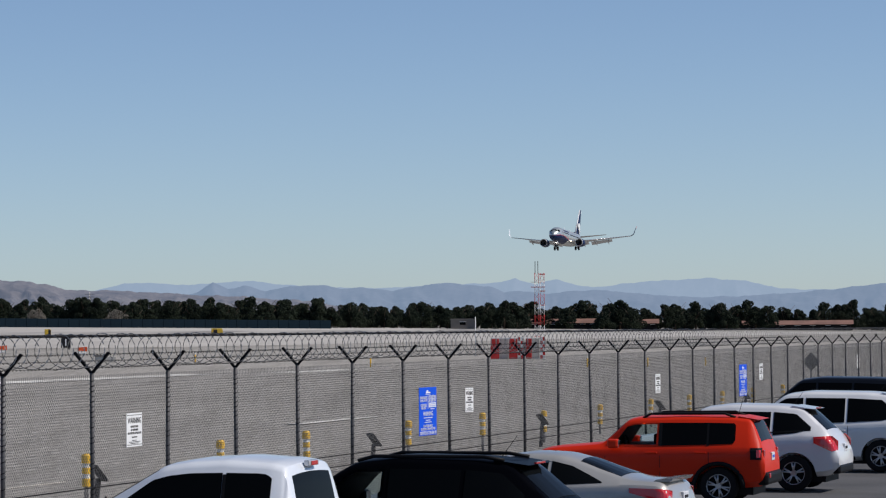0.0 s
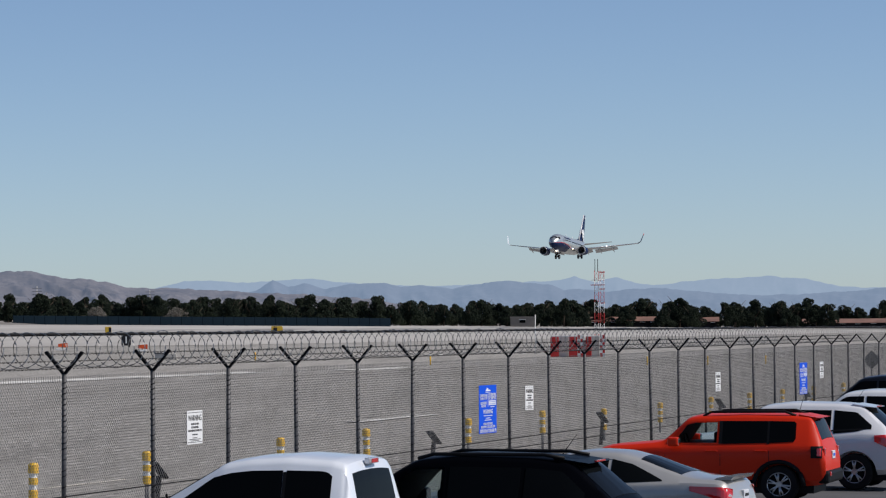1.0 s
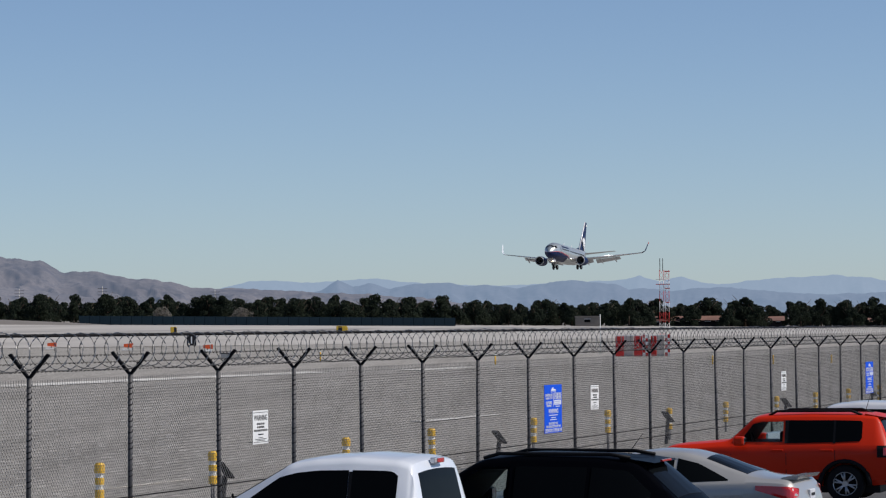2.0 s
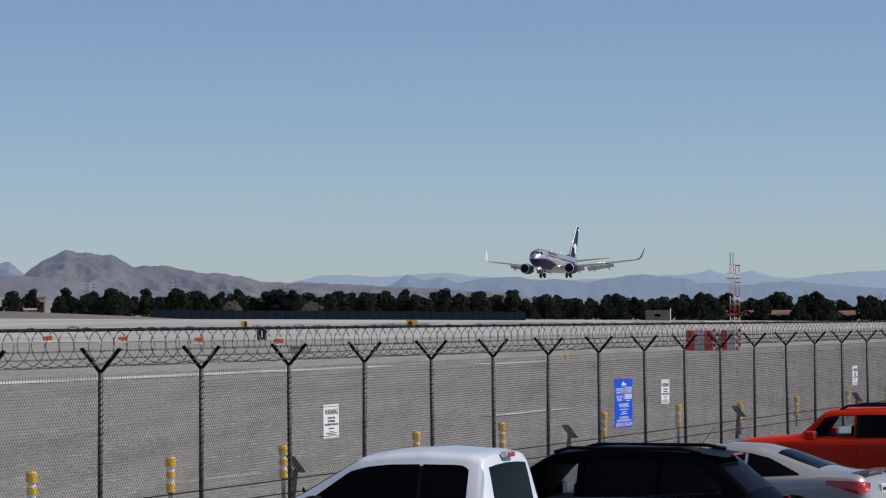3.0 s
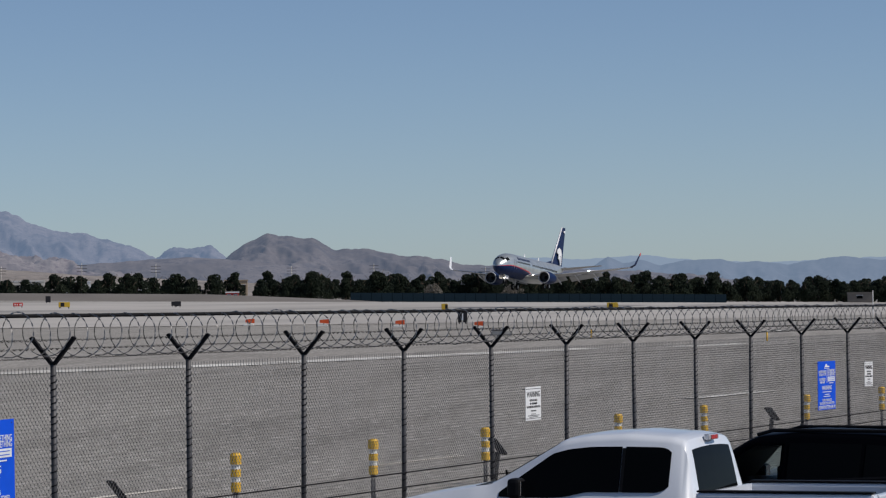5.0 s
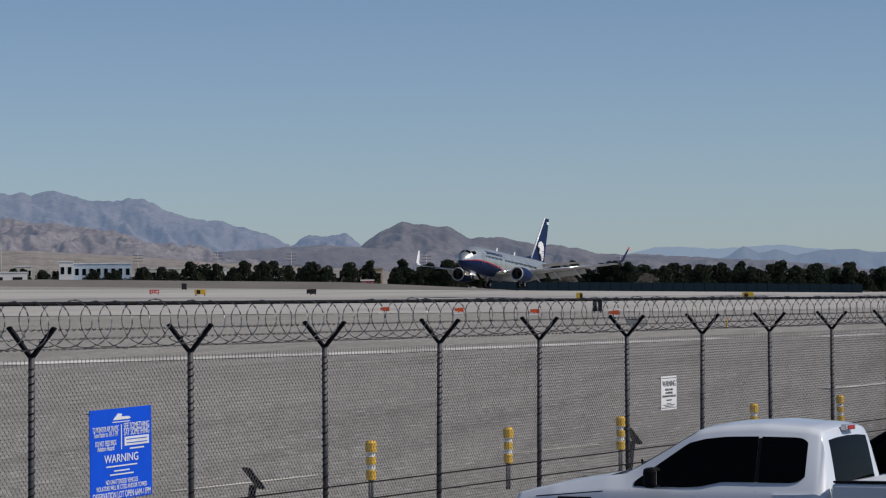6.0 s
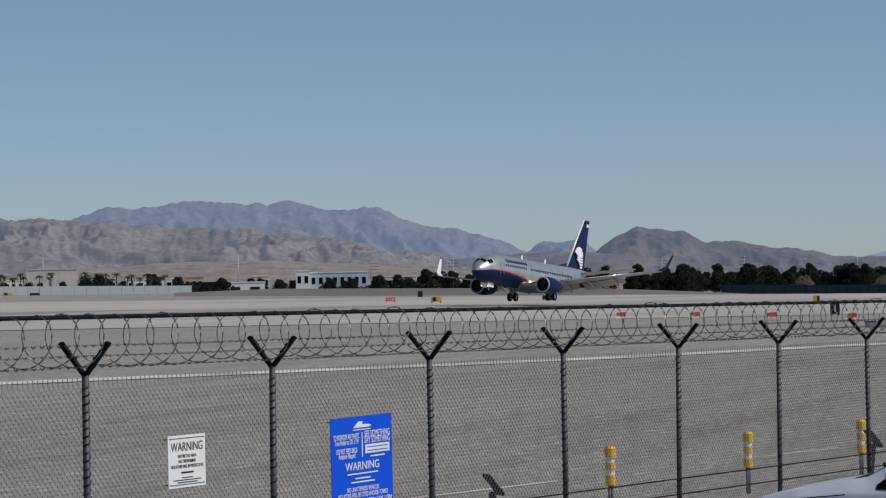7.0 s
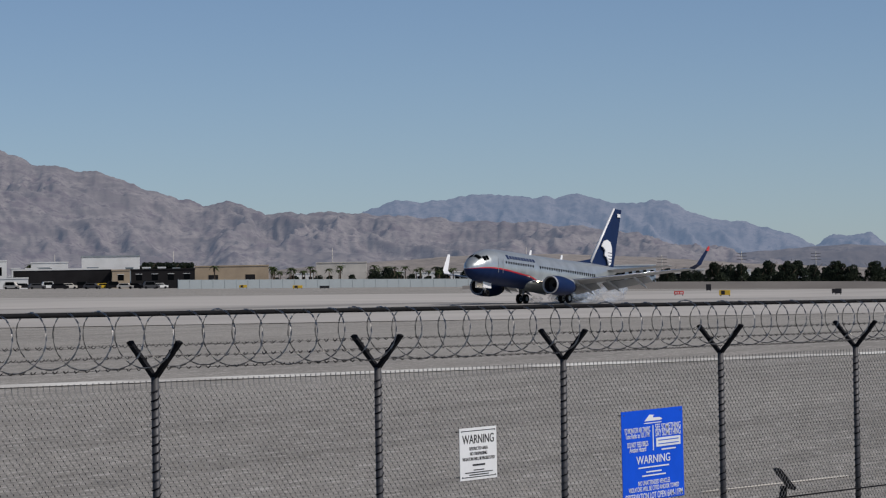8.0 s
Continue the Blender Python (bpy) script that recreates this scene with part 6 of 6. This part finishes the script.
def airliner():
    p = thing("airliner", "silver twin-engine jet airliner with navy belly, red stripe, gear down", "airplane")
    hull = Hull()
    fus = sharpen(part("fuselage", fuselage(), [SILVER, NAVY, STRIPE], p), 50)
    # cabin windows, doors, cockpit
    win = None
    for sign in (1, -1):
        for k in range(39):
            x, z = 11.2 - k * 0.52, 3.78
            if k in (12, 13):
                continue
            place = Matrix.Translation((x, sign * (hull.side(x, z) - 0.004), z))
            if win is None:
                win = part("cabin_window", box((-0.13, -0.02, -0.18), (0.13, 0.02, 0.18), 0.015), COCKPIT, fus)
                win.matrix_basis = place
            else:
                again("cabin_window", win, place, fus)
        for x in (12.35, -10.6):
            y = hull.side(x, 3.5)
            for dx in (-0.43, 0.43):
                part("door_edge", box((x + dx - 0.02, sign * (hull.side(x + dx, 3.3) - 0.005) - 0.02, 2.6), (x + dx + 0.02, sign * (hull.side(x + dx, 3.3) - 0.005) + 0.02, 4.2)), WING_GREY, fus)
        for x0, x1, p0, p1 in ((14.92, 15.36, 0.06, 0.74), (14.48, 14.86, 0.66, 1.08), (14.08, 14.42, 0.72, 1.08)):
            bm = bmesh.new()
            rows = []
            for i in range(5):
                x = x0 + (x1 - x0) * i / 4
                rr, rz, c = hull.at(x)
                rows.append([bm.verts.new((x + 0.02, sign * (rr + 0.03) * math.sin(a), c + (rz + 0.03) * math.cos(a))) for a in np.linspace(p0, p1, 7)])
            for a, b in zip(rows, rows[1:]):
                for j in range(6):
                    bm.faces.new((a[j], b[j], b[j + 1], a[j + 1]))
            part("cockpit_window", bm, COCKPIT, fus)
        # name in plain bars
        for k in range(10):
            x, z = 10.6 - k * 0.62, 4.45
            y = hull.side(x, z)
            b = part("name_bar", box((-0.23, -0.015, -0.20 if k else -0.28), (0.20, 0.015, 0.22 if k else 0.30)), NAVY, fus)
            b.matrix_basis = pose(x, sign * (y + 0.004), z, sign * 34, 0, 0)
    for x, z in ((3.5, 5.32), (-3.4, 5.32)):
        part("antenna", prism([(x, z - 0.05), (x - 0.5, z - 0.05), (x - 0.55, z + 0.55), (x - 0.25, z + 0.55)], 1, -0.03, 0.03), PLANE_WHITE, fus)
    # wing-body fairing
    fair = part("wing_fairing", bmesh.new(), SILVER, p)
    bm = bmesh.new()
    bmesh.ops.create_uvsphere(bm, u_segments=28, v_segments=14, radius=1.0, matrix=Matrix.Translation((0.6, 0, 2.05)) @ Matrix.Diagonal((6.8, 2.15, 0.92, 1)))
    bm.to_mesh(fair.data)
    bm.free()
    fair.data.shade_smooth()
    for sign in (1, -1):
        wing = part("wing", aerofoil(((5.2, sign * 1.2, 2.1), (-2.6, sign * 1.2, 2.0)), ((1.2, sign * 5.6, 2.62), (-2.75, sign * 5.6, 2.5)), 0.55, 0.26), WING_GREY, p)
        part("wing_tip_panel", aerofoil(((1.2, sign * 5.6, 2.62), (-2.75, sign * 5.6, 2.5)), ((-4.25, sign * 16.45, 4.05), (-5.7, sign * 16.45, 4.02)), 0.26, 0.09), WING_GREY, wing)
        part("leading_edge", tube([(5.15, sign * 1.5, 2.1), (1.2, sign * 5.6, 2.62), (-4.2, sign * 16.45, 4.05)], 0.09, 8, 0.04), CHROME, wing, "bright metal leading edge")
        tipl = part("winglet", aerofoil(((-4.25, sign * 16.4, 4.05), (-5.7, sign * 16.4, 4.03)), ((-4.95, sign * 17.05, 4.55), (-6.05, sign * 17.05, 4.55)), 0.09, 0.07, cuts=4), PLANE_WHITE if sign < 0 else NAVY, p)
        part("winglet_blade", aerofoil(((-4.95, sign * 17.05, 4.55), (-6.05, sign * 17.05, 4.55)), ((-6.6, sign * 17.5, 6.55), (-7.15, sign * 17.5, 6.55)), 0.07, 0.04, cuts=4), PLANE_WHITE if sign < 0 else NAVY, tipl)
        if sign > 0:
            part("winglet_tip", aerofoil(((-6.45, 17.47, 6.2), (-7.12, 17.47, 6.2)), ((-6.72, 17.54, 6.72), (-7.2, 17.54, 6.72)), 0.06, 0.05, cuts=2), STRIPE, tipl, "red winglet tip")
        # flaps run out and down
        for y0, y1, x0, x1, dz in ((2.0, 5.4, -2.6, -2.75, 0.0), (6.0, 11.4, -2.95, -4.25, 0.5)):
            za, zb = 2.0 + (y0 - 1.2) * 0.11, 2.0 + (y1 - 1.2) * 0.125
            part("flap", aerofoil(((x0 + 0.15, sign * y0, za - 0.05), (x0 - 1.35, sign * y0, za - 0.85)), ((x1 + 0.15, sign * y1, zb - 0.05), (x1 - 1.0, sign * y1, zb - 0.62)), 0.13, 0.09, cuts=4), WING_GREY, wing)
        for y in (4.2, 7.3, 10.4):
            z = 2.0 + (y - 1.2) * 0.118
            x = -1.2 - (y - 4) * 0.22
            fl = part("flap_fairing", turned([(1.4, 0.02), (0.9, 0.14), (0.0, 0.19), (-1.2, 0.15), (-2.2, 0.02)], 12), WING_GREY, wing)
            fl.matrix_basis = pose(x - 0.9, sign * y, z - 0.45, 0, -18, 0)
        part("slat", aerofoil(((1.3, sign * 6.2, 2.60), (0.75, sign * 6.2, 2.68)), ((-3.8, sign * 15.6, 3.80), (-4.2, sign * 15.6, 3.86)), 0.10, 0.06, cuts=4), WING_GREY, wing)
        # engine
        eng = part("engine", turned([(6.85, 0.86), (7.0, 0.93), (6.95, 1.0), (6.5, 1.06), (5.6, 1.10), (4.4, 1.06), (3.3, 0.90), (2.7, 0.78), (2.65, 0.72)]), NAVY, p)
        eng.matrix_basis = pose(-0.3, sign * 4.83, 1.62)
        sharpen(eng, 60)
        part("intake_lip", turned([(6.83, 0.84), (6.98, 0.88), (7.03, 0.95), (6.97, 1.012), (6.86, 1.03)]), WING_GREY, eng, "bright intake lip")
        part("intake", turned([(6.86, 0.865), (6.3, 0.80), (6.0, 0.78), (5.9, 0.30), (6.35, 0.02)]), INTAKE, eng)
        part("spinner", turned([(6.5, 0.01), (6.3, 0.14), (6.0, 0.27)], 16), DARK_STEEL, eng)
        part("core_nozzle", turned([(2.8, 0.70), (2.0, 0.52), (1.9, 0.40), (1.2, 0.05)], 20), DARK_STEEL, eng)
        part("pylon", prism([(5.2, 2.6), (1.0, 2.5), (0.2, 2.15), (2.3, 2.1), (4.6, 2.5)], 1, sign * 4.83 - 0.16, sign * 4.83 + 0.16), WING_GREY, p)
        part("landing_light", box((5.0, sign * 2.25 - 0.12, 2.05), (5.14, sign * 2.25 + 0.12, 2.22), 0.03), LANDING, wing)
        # tailplane
        part("tailplane", aerofoil(((-12.6, sign * 0.5, 4.75), (-16.2, sign * 0.5, 4.7)), ((-16.0, sign * 7.17, 5.5), (-17.4, sign * 7.17, 5.48)), 0.22, 0.08), WING_GREY, p)
        # main gear
        gear = part("main_gear", tube([(-0.1, sign * 2.86, 0.55), (-0.1, sign * 2.75, 2.1)], 0.13, 10), PLANE_WHITE, p, "white main gear leg")
        part("axle", tube([(0, sign * 2.86 - 0.5, 0.56), (0, sign * 2.86 + 0.5, 0.56)], 0.08, 8), DARK_STEEL, gear)
        part("side_brace", tube([(-0.1, sign * 2.8, 1.2), (-0.1, sign * 1.5, 2.0)], 0.07, 6), DARK_STEEL, gear)
        part("gear_door", box((-0.6, sign * 3.05 - 0.03, 1.1), (0.5, sign * 3.05 + 0.03, 2.1)), WING_GREY, gear)
        for dy in (-0.43, 0.43):
            t = part("tyre", turned([(-0.17, 0.30), (-0.20, 0.46), (-0.13, 0.555), (0.13, 0.555), (0.20, 0.46), (0.17, 0.30)], 24), BLACK, gear)
            t.matrix_basis = pose(0, sign * 2.86 + dy, 0.56, 0, 0, 90)
            hub = part("hub", turned([(-0.16, 0.02), (-0.16, 0.29), (0.16, 0.29), (0.16, 0.02)], 16), WING_GREY, gear)
            hub.matrix_basis = pose(0, sign * 2.86 + dy, 0.56, 0, 0, 90)
    # fin
    fin = part("fin", aerofoil(((-9.9, 0, 4.9), (-15.6, 0, 4.7)), ((-15.6, 0, 12.3), (-17.4, 0, 12.3)), 0.24, 0.10), NAVY, p, "navy fin with a white emblem")
    part("dorsal_fin", prism([(-6.2, 5.18), (-10.6, 5.95), (-10.8, 4.9), (-7.0, 5.0)], 1, -0.07, 0.07), NAVY, fin)
    part("fin_edge", tube([(-10.35, 0, 5.55), (-15.6, 0, 12.28)], 0.19, 8, 0.12), PLANE_WHITE, fin, "bright white leading edge")
    for sign in (1, -1):
        y0, y1 = sorted((sign * 0.20, sign * 0.33))
        em = part("emblem", prism([(-12.45, 7.6), (-12.9, 8.25), (-13.7, 8.45), (-14.4, 8.2), (-14.75, 7.6), (-14.8, 6.4), (-14.6, 5.6), (-14.15, 5.4), (-13.9, 6.0), (-13.6, 6.4), (-13.1, 6.55), (-13.25, 7.2), (-12.8, 7.45)], 1, y0, y1), PLANE_WHITE, fin, "plain white emblem shape")
        for k in range(4):
            z = 5.8 + k * 0.36
            part("emblem_gap", box((-14.9, y0 - 0.01, z), (-14.0 + k * 0.05, y1 + 0.01, z + 0.09)), NAVY, em)
        part("mark", box((-16.9, min(sign * 0.08, sign * 0.16), 11.35), (-16.2, max(sign * 0.08, sign * 0.16), 11.75)), PLANE_WHITE, fin)
    # nose gear
    ng = part("nose_gear", tube([(12.55, 0, 0.36), (12.75, 0, 1.7)], 0.09, 8), PLANE_WHITE, p, "white nose gear leg")
    for dy in (-0.2, 0.2):
        t = part("tyre", turned([(-0.09, 0.18), (-0.11, 0.28), (-0.07, 0.34), (0.07, 0.34), (0.11, 0.28), (0.09, 0.18)], 20), BLACK, ng)
        t.matrix_basis = pose(12.5, dy, 0.34, 0, 0, 90)
    for sign in (1, -1):
        part("gear_door", box((12.2, sign * 0.5 - 0.02, 0.85), (13.9, sign * 0.5 + 0.02, 1.5)), PLANE_WHITE, ng, "white nose gear door")
    part("taxi_light", box((12.68, -0.13, 1.0), (12.78, 0.13, 1.14), 0.02), LANDING, ng)
    return p


plane = airliner()

# puffs of tyre smoke at the touchdown point
SMOKE = bpy.data.materials.new("tyre_smoke")
SMOKE.use_nodes = True
sn, sl = SMOKE.node_tree.nodes, SMOKE.node_tree.links
s_tr, s_df, s_mx = sn.new("ShaderNodeBsdfTransparent"), sn.new("ShaderNodeBsdfDiffuse"), sn.new("ShaderNodeMixShader")
s_df.inputs["Color"].default_value = (0.55, 0.64, 0.76, 1)
s_nz, s_rg, s_tc = sn.new("ShaderNodeTexNoise"), sn.new("ShaderNodeMapRange"), sn.new("ShaderNodeTexCoord")
s_nz.inputs["Scale"].default_value = 1.6
s_rg.inputs["From Min"].default_value, s_rg.inputs["From Max"].default_value, s_rg.inputs["To Max"].default_value = 0.32, 0.72, 0.34
sl.new(s_tc.outputs["Object"], s_nz.inputs["Vector"])
sl.new(s_nz.outputs["Fac"], s_rg.inputs["Value"])
sl.new(s_rg.outputs["Result"], s_mx.inputs["Fac"])
sl.new(s_tr.outputs[0], s_mx.inputs[1])
sl.new(s_df.outputs[0], s_mx.inputs[2])
sl.new(s_mx.outputs[0], sn["Material Output"].inputs["Surface"])
smoke = thing("tyre_smoke", "thin pale blue-grey tyre smoke over the runway", "smoke")
for k in range(16):
    bm = bmesh.new()
    bmesh.ops.create_icosphere(bm, subdivisions=3, radius=1.0)
    for v in bm.verts:
        v.co *= 1 + 0.25 * noise.fractal(v.co * 1.5 + Vector((k, 0, 0)), 0.8, 2.0, 3)
    puff = part("puff", bm, SMOKE, smoke, smooth=True)
    s = 0.45 + 0.07 * k
    puff.matrix_basis = Matrix.Translation((k * 0.75, random.uniform(-3.2, 3.2), 0.35 + 0.055 * k)) @ Matrix.Diagonal((s * 1.8, s, s * 0.75, 1))


def motions():
    """The airliner's approach and touchdown: seconds, distance along the field, height of the wheels, nose-up angle."""
    rows = []
    for t, u, h, up in ((0.0, 877.8, 21.23, 3.4), (0.5, 845.4, 19.35, 3.4), (1.0, 812.9, 17.24, 3.4), (1.5, 780.8, 15.35, 3.5), (2.25, 731.6, 12.5, 3.6), (3.0, 681.9, 9.54, 3.8), (3.5, 648.1, 7.40, 4.0), (4.0, 613.5, 5.72, 4.2), (4.5, 578.0, 4.25, 4.4), (5.25, 525.2, 2.60, 4.7), (6.0, 472.4, 1.53, 4.9), (6.5, 436.8, 1.05, 4.9), (7.0, 401.3, 0.62, 4.8), (7.5, 365.6, 0.22, 4.7), (8.0, 330.3, 0.03, 4.5)):
        rows.append((t, Matrix.Translation(on_ground(u, 199.5, h + 0.06)) @ pose(0, 0, 0, 0, 0, ALONG + 180) @ pose(0, 0, 0, 0, -up, 0)))
    walk(plane, rows)
    # smoke rises off the runway as the wheels touch, and trails behind them
    rows = []
    for t, u, h in ((0.0, 352.0, -4.0), (7.5, 352.0, -4.0), (7.7, 346.5, -1.2), (7.85, 337.0, -0.2), (8.0, 331.0, 0.06)):
        rows.append((t, Matrix.Translation(on_ground(u, 199.5, h)) @ pose(0, 0, 0, 0, 0, ALONG)))
    walk(smoke, rows)


motions()
